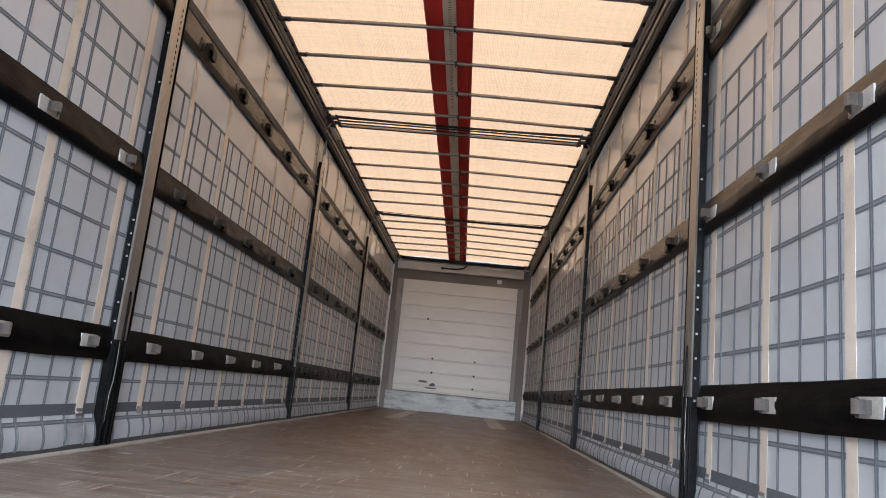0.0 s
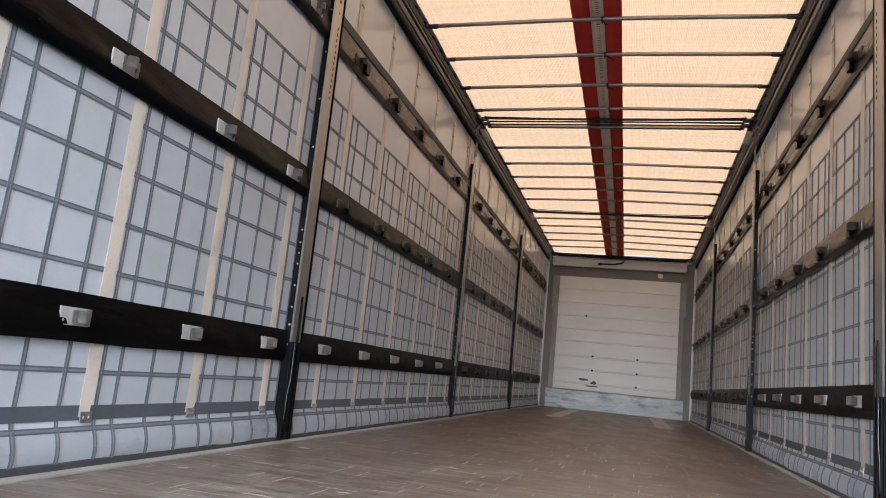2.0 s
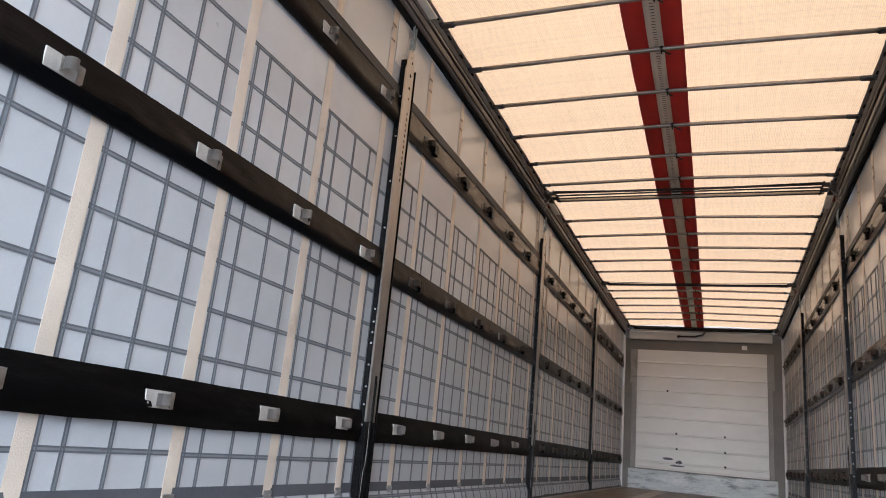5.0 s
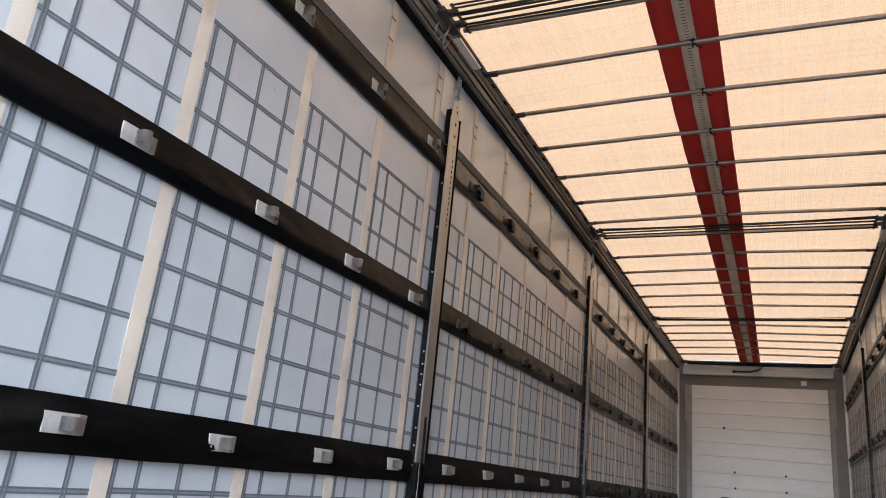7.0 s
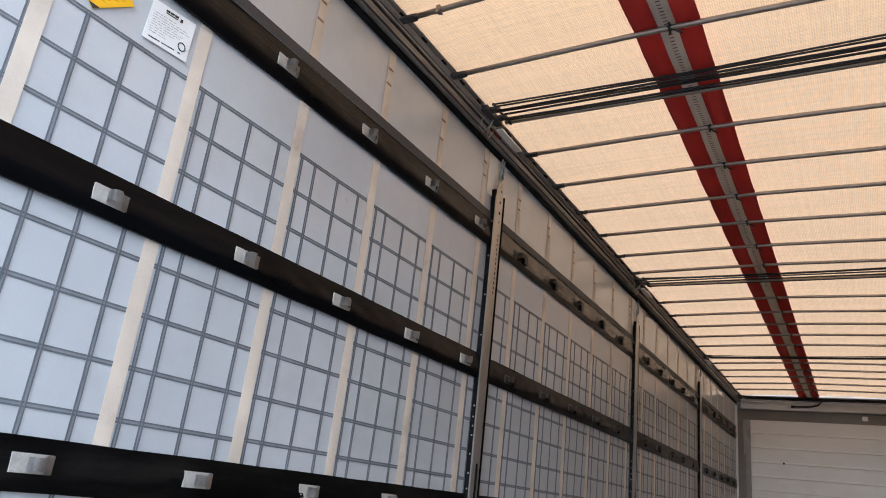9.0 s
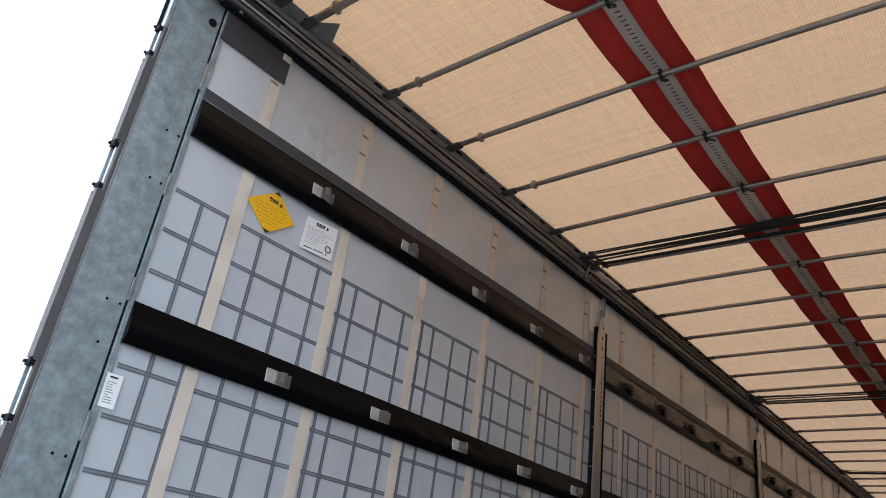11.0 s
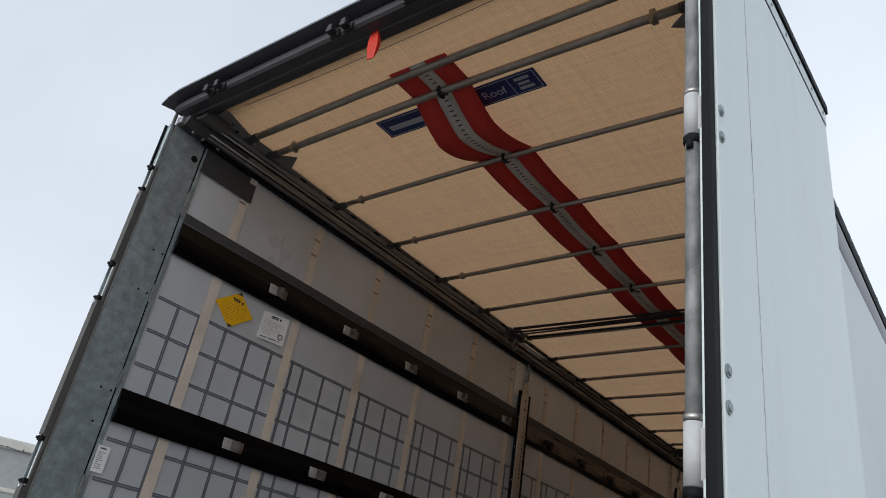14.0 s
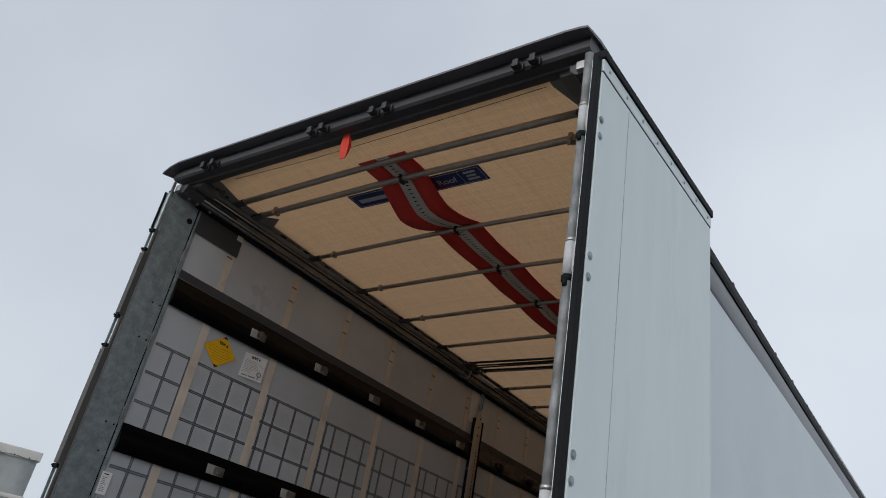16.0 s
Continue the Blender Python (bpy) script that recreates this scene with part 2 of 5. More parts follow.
M_ROOF = roof_material()
M_FLOOR = floor_material()
M_TARP = mat("curtain_tarpaulin", (0.54, 0.565, 0.59), 0.3, spec=0.8, coat=0.6, rough_vary=0.06, vary=0.06, scale=1.2, bump=0.06, bump_scale=160, translucent=0.05,
             trans_color=(0.78, 0.82, 0.90), stain=(0.34, 0.335, 0.34), stain_amount=0.45, stain_scale=2.2, stain_lo=0.46, stain_width=0.4, specks=0.6)
M_SKIRT = mat("curtain_skirt", (0.47, 0.48, 0.50), 0.42, vary=0.08, scale=2.0, bump=0.15, bump_scale=120, translucent=0.25,
              trans_color=(0.7, 0.73, 0.8), stain=(0.2, 0.2, 0.2), stain_amount=0.75, stain_scale=3.0, stain_lo=0.5, stretch=(1, 1, 2.5), specks=0.7)
M_GRID = mat("reinforcement_yarn", (0.145, 0.158, 0.178), 0.55, vary=0.12, scale=9, bump=0.1, translucent=0.12)
M_GRIDMID = mat("reinforcement_core", (0.27, 0.29, 0.315), 0.55, vary=0.12, scale=9, bump=0.1, translucent=0.3)
M_WEB = mat("beige_webbing", (0.76, 0.665, 0.56), 0.45, vary=0.12, scale=5, bump=0.4, bump_scale=220, translucent=0.15,
            stain=(0.27, 0.22, 0.18), stain_amount=0.45, stain_scale=3.0)
M_PATCH = mat("pale_patch", (0.84, 0.81, 0.75), 0.5, vary=0.08, scale=6, bump=0.1, stain=(0.36, 0.31, 0.26), stain_amount=0.5, stain_scale=5)
M_STRIP = mat("grey_strip", (0.092, 0.10, 0.115), 0.6, vary=0.15, scale=4, bump=0.1)
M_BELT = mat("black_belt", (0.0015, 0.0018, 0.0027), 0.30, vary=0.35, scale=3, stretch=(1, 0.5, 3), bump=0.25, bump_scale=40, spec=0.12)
# browns of the upper belt faces: dust, plus the roof's warm reflection put into colour
M_BELTDUSTSHEEN = mat("dusty_sheen_black_belt", (0.012, 0.0093, 0.0070), 0.36, vary=0.5, scale=3.5, stretch=(1, 0.5, 4), bump=0.4, bump_scale=40,
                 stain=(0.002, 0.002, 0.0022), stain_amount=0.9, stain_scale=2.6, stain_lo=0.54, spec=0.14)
M_BELTTAN = mat("tan_sheen_dusty_belt", (0.038, 0.026, 0.016), 0.27, vary=0.5, scale=3.5, stretch=(1, 0.5, 4), bump=0.3, bump_scale=40,
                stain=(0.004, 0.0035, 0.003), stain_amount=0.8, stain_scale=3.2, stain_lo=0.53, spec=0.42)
M_BELTLOW = mat("matt_black_belt", (0.0025, 0.0025, 0.0027), 0.42, vary=0.5, scale=3, stretch=(1, 0.5, 3), bump=0.5, bump_scale=28, stain=(0.013, 0.0115, 0.01), stain_amount=0.7, stain_scale=3, stain_lo=0.52, spec=0.075)
M_HEM = mat("dark_grey_hem", (0.042, 0.042, 0.046), 0.6, vary=0.15, scale=5, bump=0.15)
M_GALV = mat("galvanised_steel", (0.27, 0.315, 0.325), 0.5, 0.4, vary=0.25, scale=22, bump=0.1, bump_scale=70, stain=(0.2, 0.235, 0.24), stain_amount=0.5, stain_scale=6)
M_GALVBAR = mat("weathered_galvanised_bar", (0.19, 0.193, 0.19), 0.6, 0.25, vary=0.45, scale=22, bump=0.2, bump_scale=40, stain=(0.3, 0.3, 0.292), stain_amount=0.7, stain_scale=16, stretch=(1, 1, 0.6))
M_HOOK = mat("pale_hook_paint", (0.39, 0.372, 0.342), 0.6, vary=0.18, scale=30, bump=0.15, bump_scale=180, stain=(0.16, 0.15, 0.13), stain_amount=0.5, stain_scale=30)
# dark copy of the hook metal: shade of the deeper bays in its colour
M_HOOKDARK = mat("shaded_hook_steel", (0.085, 0.075, 0.065), 0.4, 0.4, vary=0.4, scale=30, bump=0.2, bump_scale=180, stain=(0.22, 0.2, 0.18), stain_amount=0.5, stain_scale=40)
M_ZINC = mat("zinc_hook", (0.36, 0.36, 0.36), 0.38, 0.75, vary=0.2, scale=20, bump=0.25, bump_scale=180)
M_PLATE = mat("worn_aluminium", (0.46, 0.44, 0.41), 0.36, 0.85, vary=0.18, scale=4, stretch=(1, 1, 0.3), bump=0.1, bump_scale=80, stain=(0.2, 0.18, 0.16), stain_amount=0.4)
M_POST = mat("black_post_paint", (0.0025, 0.0026, 0.003), 0.38, vary=0.3, scale=6, bump=0.1, stain=(0.06, 0.057, 0.053), stain_amount=0.2, stain_scale=7, spec=0.12)
M_GUSSET = mat("grimy_grey_plate", (0.24, 0.212, 0.185), 0.5, 0.0, vary=0.3, scale=8, bump=0.1, stain=(0.05, 0.045, 0.04), stain_amount=0.6, stain_scale=9)
M_DARK = mat("dark_rail", (0.155, 0.147, 0.138), 0.42, 0.2, vary=0.25, scale=4, stretch=(1, 0.4, 1), bump=0.1, stain=(0.16, 0.14, 0.12), stain_amount=0.4, stain_scale=3)
M_RAIL = mat("oxidised_aluminium_rail", (0.25, 0.238, 0.226), 0.42, 0.4, vary=0.25, scale=3, stretch=(1, 0.3, 1), bump=0.1, stain=(0.08, 0.07, 0.06), stain_amount=0.6)
M_BOW = mat("bow_tube_steel", (0.34, 0.295, 0.25), 0.36, 0.6, vary=0.25, scale=5, stretch=(0.4, 1, 1), bump=0.08, stain=(0.10, 0.07, 0.05), stain_amount=0.5, stain_scale=4)
M_CABLE = mat("black_cable", (0.012, 0.012, 0.013), 0.5, vary=0.2, scale=5, bump=0.05)
M_RED = mat("red_webbing", (0.62, 0.042, 0.03), 0.75, vary=0.12, scale=4, bump=0.3, bump_scale=200, translucent=0.17, trans_color=(0.6, 0.04, 0.03))
M_WHITEWEB = mat("white_webbing", (0.66, 0.63, 0.58), 0.8, vary=0.1, scale=4, bump=0.3, bump_scale=200, translucent=0.32)
M_TICK = mat("dark_print", (0.03, 0.03, 0.035), 0.6, vary=0.1, bump=0)
M_WHITE = mat("white_panel_paint", (0.72, 0.715, 0.69), 0.35, vary=0.05, scale=2, bump=0.05, stain=(0.5, 0.47, 0.42), stain_amount=0.35, stain_scale=3.0, stain_lo=0.6, stretch=(1, 1, 3), specks=0.7)
M_DOOR = mat("white_door_skin", (0.63, 0.695, 0.695), 0.38, vary=0.04, scale=2, bump=0.03, stain=(0.5, 0.53, 0.53), stain_amount=0.35, stain_scale=1.5, stretch=(1, 3, 0.5))
M_SIDEPLATE = mat("worn_grey_side_plate", (0.30, 0.285, 0.26), 0.55, 0.2, vary=0.2, scale=5, stretch=(1, 1, 0.4), bump=0.12, stain=(0.12, 0.105, 0.09), stain_amount=0.6, stain_scale=5)
M_FRAME = mat("grey_front_frame", (0.18, 0.165, 0.15), 0.5, vary=0.12, scale=3, bump=0.08)
M_KICK = mat("scuffed_kick_plate", (0.44, 0.455, 0.45), 0.45, 0.2, vary=0.2, scale=5, stretch=(0.5, 1, 2), bump=0.2, bump_scale=40, stain=(0.12, 0.13, 0.13), stain_amount=0.95, stain_scale=6.0, stain_lo=0.5, specks=0.8)
M_SEAL = mat("black_rubber", (0.008, 0.0085, 0.010), 0.65, vary=0.15, bump=0.05, spec=0.12)
M_BEAM = mat("dark_beam_paint", (0.06, 0.058, 0.062), 0.5, 0.2, vary=0.2, scale=4, bump=0.06)
M_KEEPER = mat("blackened_keeper_steel", (0.022, 0.021, 0.023), 0.5, 0.2, vary=0.3, scale=20, bump=0.1)
M_HEADER = mat("dark_header_paint", (0.095, 0.092, 0.102), 0.45, 0.2, vary=0.15, scale=4, bump=0.06)
M_YELLOW = mat("yellow_label", (0.85, 0.465, 0.005), 0.45, vary=0.05, bump=0)
M_PAPER = mat("white_label", (0.86, 0.86, 0.85), 0.5, vary=0.04, bump=0)
M_INK = mat("label_ink", (0.03, 0.03, 0.03), 0.5, vary=0.05, bump=0)
M_GREYINK = mat("label_grey_ink", (0.2, 0.2, 0.2), 0.5, vary=0.05, bump=0)
M_BROWNINK = mat("label_brown_ink", (0.25, 0.14, 0.01), 0.5, vary=0.05, bump=0)
M_BLUE = mat("blue_sign", (0.012, 0.025, 0.12), 0.4, vary=0.08, bump=0)
M_SILVERINK = mat("pale_sign_print", (0.45, 0.47, 0.52), 0.5, vary=0.05, bump=0)
M_TAG = mat("orange_red_tag", (0.75, 0.06, 0.03), 0.5, vary=0.08, bump=0.1, translucent=0.3)
M_TAPE = mat("pale_floor_plate", (0.40, 0.385, 0.36), 0.5, 0.1, vary=0.2, scale=8, bump=0.15)
M_GROUND = mat("concrete_yard", (0.17, 0.167, 0.16), 0.85, vary=0.25, scale=1.5, bump=0.4, bump_scale=90)
M_CANVAS = mat("pale_canvas", (0.34, 0.35, 0.34), 0.7, vary=0.12, scale=1.5, bump=0.2, bump_scale=8, stain=(0.3, 0.3, 0.29), stain_amount=0.5)
M_CANVASHEM = mat("cream_canvas_hem", (0.56, 0.54, 0.49), 0.7, vary=0.1, scale=2, bump=0.1, stain=(0.3, 0.26, 0.2), stain_amount=0.5)
M_SKIN = mat("white_curtain_skin", (0.68, 0.74, 0.76), 0.42, vary=0.04, scale=1.5, bump=0.05, translucent=0.15, stain=(0.6, 0.62, 0.64), stain_amount=0.3, stain_scale=1.2)
M_TUBE = mat("grey_roof_edge", (0.075, 0.08, 0.088), 0.38, 0.3, vary=0.12, scale=3, stretch=(1, 0.3, 1), bump=0.05)
M_GALVKNUCKLE = mat("pale_knuckle", (0.46, 0.465, 0.465), 0.75, 0.1, vary=0.1, scale=9, bump=0.06)
M_EDGE = mat("brown_grey_edge_plate", (0.08, 0.075, 0.072), 0.75, 0.0, vary=0.2, scale=9, bump=0.1, stretch=(1, 1, 0.4))
M_STITCH = mat("brown_stitching", (0.3, 0.215, 0.16), 0.8, vary=0.2, scale=12, bump=0.2)
M_RUSTY = mat("red_brown_patch", (0.22, 0.05, 0.035), 0.6, vary=0.3, scale=12, bump=0.2)


# ---- mesh helpers ----
def thing(name, label, category, group="", loc=(0, 0, 0), kind=""):
    ob = new(name)
    ob.empty_display_size = 0.1
    ob.location = loc
    return tagged(ob, label, category, group, kind)


def finish(bm, name, material, smooth=False):
    me = bpy.data.meshes.new(name)
    bm.normal_update()
    bm.to_mesh(me)
    bm.free()
    for m in material if isinstance(material, (list, tuple)) else [material]:
        me.materials.append(m)
    if smooth:
        me.shade_smooth()
    return me


def part(name, bm, material, parent, label="", smooth=False, kind=""):
    ob = new(name, finish(bm, name, material, smooth))
    ob.parent = parent
    return tagged(ob, label, kind=kind)


def solo(name, bm, material, label, category, group="", kind="", smooth=False):
    return tagged(new(name, finish(bm, name, material, smooth)), label, category, group, kind)


def box(bm, x0, x1, y0, y1, z0, z1, bevel=0.0, mi=0):
    x0, x1, y0, y1, z0, z1 = min(x0, x1), max(x0, x1), min(y0, y1), max(y0, y1), min(z0, z1), max(z0, z1)
    v = [bm.verts.new(p) for p in ((x0, y0, z0), (x1, y0, z0), (x1, y1, z0), (x0, y1, z0), (x0, y0, z1), (x1, y0, z1), (x1, y1, z1), (x0, y1, z1))]
    fs = [bm.faces.new([v[i] for i in f]) for f in ((0, 3, 2, 1), (4, 5, 6, 7), (0, 1, 5, 4), (1, 2, 6, 5), (2, 3, 7, 6), (3, 0, 4, 7))]
    for f in fs:
        f.material_index = mi
    if bevel:
        edges = {e for f in fs for e in f.edges}
        bmesh.ops.bevel(bm, geom=list(edges), offset=bevel, segments=2, affect="EDGES", profile=0.7)
    return bm


def tube(bm, points, r, sides=10, caps=True, flat=1.0):
    """A round bar along points."""
    pts = [Vector(p) for p in points]
    rings = []
    for i, p in enumerate(pts):
        d = (pts[min(i + 1, len(pts) - 1)] - pts[max(i - 1, 0)]).normalized()
        up = Vector((0, 0, 1)) if abs(d.z) < 0.9 else Vector((1, 0, 0))
        a = d.cross(up).normalized()
        b = a.cross(d).normalized()
        rings.append([bm.verts.new(p + a * (r * math.cos(t)) + b * (r * flat * math.sin(t))) for t in (2 * math.pi * k / sides for k in range(sides))])
    for q, w in zip(rings, rings[1:]):
        for k in range(sides):
            f = bm.faces.new((q[k], q[(k + 1) % sides], w[(k + 1) % sides], w[k]))
            f.smooth = True
    if caps:
        bm.faces.new(rings[0][::-1])
        bm.faces.new(rings[-1])
    return bm


def sweep_y(bm, profile, ys, shift=None, closed=True, smooth=False, mi=0):
    """Extrudes an (x, z) profile along y; shift(y) moves it by (dx, dz)."""
    rings = []
    for y in ys:
        dx, dz = shift(y) if shift else (0, 0)
        rings.append([bm.verts.new((x + dx, y, z + dz)) for x, z in profile])
    k = len(profile)
    for q, w in zip(rings, rings[1:]):
        for i in range(k if closed else k - 1):
            f = bm.faces.new((q[i], q[(i + 1) % k], w[(i + 1) % k], w[i]))
            f.smooth, f.material_index = smooth, mi
    if closed:
        bm.faces.new(rings[0][::-1])
        bm.faces.new(rings[-1])
    bmesh.ops.recalc_face_normals(bm, faces=bm.faces[:])
    return bm


def span(a, b, step):
    n = max(1, int(round((b - a) / step)))
    return [a + (b - a) * i / n for i in range(n + 1)]


def plate_poly(bm, pts, thick):
    """A flat plate from a closed outline, pushed by the vector thick."""
    a = [bm.verts.new(p) for p in pts]
    b = [bm.verts.new(Vector(p) + Vector(thick)) for p in pts]
    n = len(pts)
    bm.faces.new(a[::-1])
    bm.faces.new(b)
    for i in range(n):
        bm.faces.new((a[i], a[(i + 1) % n], b[(i + 1) % n], b[i]))
    bmesh.ops.recalc_face_normals(bm, faces=bm.faces[:])
    return bm


# ---- plan of the trailer (floor top at FZ, rear edge at y 0) ----
FZ, WX, FRONT = 1.2, 1.237, 12.73
POSTS = (3.21, 6.42, 9.58)
STRAP0, PITCH = 0.385, 0.533
GRID_Z = (1.312, 1.474, 1.623, 1.772, 1.925, 2.087, 2.246, 2.41, 2.575, 2.731, 2.888)
ROOFZ = 3.853

# ---- ground ----
bm = bmesh.new()
for x0, x1, y0, y1 in ((-2500, 2500, -2500, 2500),):
    box(bm, x0, x1, y0, y1, -0.5, 0.0)
solo("ground", bm, M_GROUND, "pale grey concrete yard", "ground", kind="structure")

# ---- floor of the load bed ----
bm = bmesh.new()
box(bm, -1.165, 1.165, 0.02, FRONT, FZ - 0.03, FZ)
solo("floor", bm, M_FLOOR, "worn brown plywood load floor with scratches", "floor", kind="structure")
bm = bmesh.new()
box(bm, -1.27, 1.27, -0.1, FRONT + 0.1, FZ - 0.17, FZ - 0.034)
solo("floor_frame", bm, M_DARK, "dark steel frame under the load floor", "floor frame", kind="structure")
for s, nm in ((-1, "trim_left"), (1, "trim_right")):
    bm = bmesh.new()
    sweep_y(bm, [(s * 1.166, FZ - 0.03), (s * 1.166, FZ + 0.004), (s * 1.169, FZ + 0.007), (s * 1.203, FZ + 0.008), (s * 1.206, FZ + 0.002), (s * 1.25, FZ + 0.002), (s * 1.25, FZ - 0.03)],
            span(0.02, FRONT, 0.25), lambda y: (0.002 * noise.noise((y * 3, s, 1)), 0.001 * noise.noise((y * 5, s, 2))))
    solo(nm, bm, M_SIDEPLATE, "worn grey edge rail along the load floor", "edge rail", kind="structure")
    bm = bmesh.new()
    sweep_y(bm, [(s * 1.207, FZ + 0.003), (s * 1.211, FZ + 0.024), (s * 1.222, FZ + 0.03), (s * 1.246, FZ + 0.03), (s * 1.246, FZ + 0.003)], span(0.1, FRONT, 0.12),
            lambda y: (0.004 * noise.noise((y * 4, s, 7)), 0.004 * noise.noise((y * 6, s, 8))))
    solo("trim", bm, M_HEM, "dark grey curtain foot tube along the floor edge", "curtain foot", kind="structure")
for x0, x1 in ((-0.66, -0.50), (0.58, 0.77)):
    bm = bmesh.new()
    plate_poly(bm, [(x0, 9.0, FZ + 0.0005), (x1, 9.0, FZ + 0.0005), (x1, 12.45, FZ + 0.0005), (x0, 12.45, FZ + 0.0005)], (0, 0, 0.0035))
    solo("floor_plate", bm, M_TAPE, "long pale worn strip on the brown floor", "floor strip", group="floor strips")


# ---- side curtains ----
def inward(y, z, s):
    """How far the hanging curtain lies inside its plane."""
    wave = 0.006 * noise.noise((y * 0.9 + 7 * s, z * 0.7, 3.0 * s)) + 0.0025 * noise.noise((y * 3.1, z * 2.3 + 5 * s, 1.7))
    if z < 1.33:
        u = (1.33 - z) / 0.13
        wave += 0.026 * math.sin(math.pi * min(1, u) * 0.75) + 0.004 * noise.noise((y * 4, z * 3, 9.0 * s))
    return wave


def strip(bm, s, path, width, lift, vertical, thick=0.0012, mi=0):
    """A thin band lying on the curtain along (y, z) points."""
    rows = []
    for y, z in path:
        x = s * (WX - inward(y, z, s) - lift)
        a = (0, width / 2, 0) if vertical else (0, 0, width / 2)
        c = Vector((x, y, z))
        o = Vector((s * thick, 0, 0))
        rows.append([bm.verts.new(c - Vector(a) + o), bm.verts.new(c - Vector(a)), bm.verts.new(c + Vector(a)), bm.verts.new(c + Vector(a) + o)])
    for q, w in zip(rows, rows[1:]):
        for i in range(3):
            bm.faces.new((q[i], q[i + 1], w[i + 1], w[i])).material_index = mi


def curtain(s, name):
    ys, zs = span(0.1, FRONT, 0.09), span(FZ + 0.02, 1.42, 0.025) + span(1.48, 3.735, 0.06)
    bm = bmesh.new()
    for layer in (0.0, 0.003):
        v = [[bm.verts.new((s * (WX - inward(y, z, s) + layer), y, z)) for z in zs] for y in ys]
        for i in range(len(ys) - 1):
            for j in range(len(zs) - 1):
                f = bm.faces.new((v[i][j], v[i][j + 1], v[i + 1][j + 1], v[i + 1][j]))
                f.smooth = True
                f.material_index = 1 if zs[j] < 1.31 else 0
        if layer == 0.0:
            bmesh.ops.recalc_face_normals(bm, faces=bm.faces[:])
    wall = solo(name, bm, [M_TARP, M_SKIRT], "pale grey translucent side curtain with woven grid", "side curtain", kind="structure")
    rnd = random.Random(11 + s)
    lift = 0.0 if s < 0 else 0.034
    straps = []
    y = STRAP0 - PITCH + (0.0 if s < 0 else 0.02)
    while y < FRONT - 0.05:
        straps.append(y)
        y += PITCH
    yarn = bmesh.new()
    core = bmesh.new()
    for n, y0 in enumerate(straps):
        y1 = min(y0 + PITCH, FRONT - 0.03)
        dz = rnd.uniform(-0.003, 0.003)
        a = max(y0, 0.13)
        if a >= y1 - 0.05:
            continue
        for k in range(11):
            z = GRID_Z[k] + (dz + lift if k else 0)
            pts = [(q, z) for q in [a] + [e for e in ys if a < e < y1] + [y1]]
            strip(core, s, pts, 0.007, 0.0013, False)
            for o in (-0.0055, 0.0055):
                strip(yarn, s, [(q, w + o) for q, w in pts], 0.0048, 0.0019, False)
        for d in ((0.383, 0.5), (0.127, 0.278, 0.428))[n] if n < 2 else ((0.045, 0.124, 0.28, 0.434) if s < 0 else (0.06, 0.14, 0.295, 0.44)):
            q = y0 + d + rnd.uniform(-0.003, 0.003)
            if not 0.13 < q < FRONT - 0.03:
                continue
            pts = [(q + 0.011 * (w - 2.2), w) for w in [e for e in zs if e < GRID_Z[-1] + dz + lift - 0.01] + [GRID_Z[-1] + dz + lift]]
            strip(core, s, pts, 0.007, 0.0013, True)
            for o in (-0.0055, 0.0055):
                strip(yarn, s, [(e + o, w) for e, w in pts], 0.0048, 0.0025, True)
    part("woven_grid_edge", yarn, M_GRID, wall, "dark grey woven reinforcement grid", kind="stuff")
    part("woven_grid_core", core, M_GRIDMID, wall, "grey core of the reinforcement grid", kind="stuff")
    grey = bmesh.new()
    strip(grey, s, [(q, 1.357) for q in span(0.12, FRONT - 0.02, 0.09)], 0.042, 0.004, False, 0.002)
    part("grey_strip", grey, M_STRIP, wall, "dark grey strip near the curtain's foot")
    for n, y0 in enumerate(straps):
        if not 0.2 < y0 < FRONT - 0.06:
            continue
        web = bmesh.new()
        lean = rnd.uniform(-0.004, 0.012)
        top = 3.55 if n == 1 else 3.715
        strip(web, s, [(y0 + lean * (w - 2.4), w) for w in span(1.345, top, 0.07)], 0.055, 0.0042, True, 0.001)
        webbing = part("webbing_strap", web, M_WEB, wall)
        buckle = bmesh.new()
        x = WX - inward(y0, 1.345, s) - 0.006
        yb = y0 - lean
        box(buckle, s * x, s * (x - 0.004), yb - 0.024, yb + 0.024, 1.328, 1.36, 0.0012)
        for o in (-0.011, 0.011):
            tube(buckle, [(s * (x - 0.003), yb + o, 1.343), (s * (x - 0.0075), yb + o, 1.343)], 0.0055, 8)
        part("buckle", buckle, M_ZINC, webbing, "small riveted metal end plate")
        marks = bmesh.new()
        for z in (3.50, 3.585) if n != 1 else (3.53,):
            zz = z + rnd.uniform(-0.015, 0.015)
            x = WX - inward(y0, zz, s) - 0.0045
            box(marks, s * x, s * (x - 0.0015), y0 - 0.02, y0 + 0.02, zz - 0.005, zz + 0.005)
        part("stitch_bar", marks, M_STITCH, webbing, "dark stitched bars", kind="stuff")
    return wall


wall_left = curtain(-1, "wall_left")
wall_right = curtain(1, "wall_right")

# black panel and pale patches at the rear top of the left curtain
bm = bmesh.new()
strip(bm, -1, [(q, 3.635) for q in span(0.105, 0.43, 0.05)], 0.155, 0.009, False, 0.003)
part("black_corner_panel", bm, M_HEM, wall_left, "dark grey panel at the top rear corner")
bm = bmesh.new()
strip(bm, -1, [(q, 3.685) for q in (0.385, 0.43)], 0.05, 0.013, False, 0.002)
part("pale_tab", bm, M_WEB, wall_left, "small pale tab")

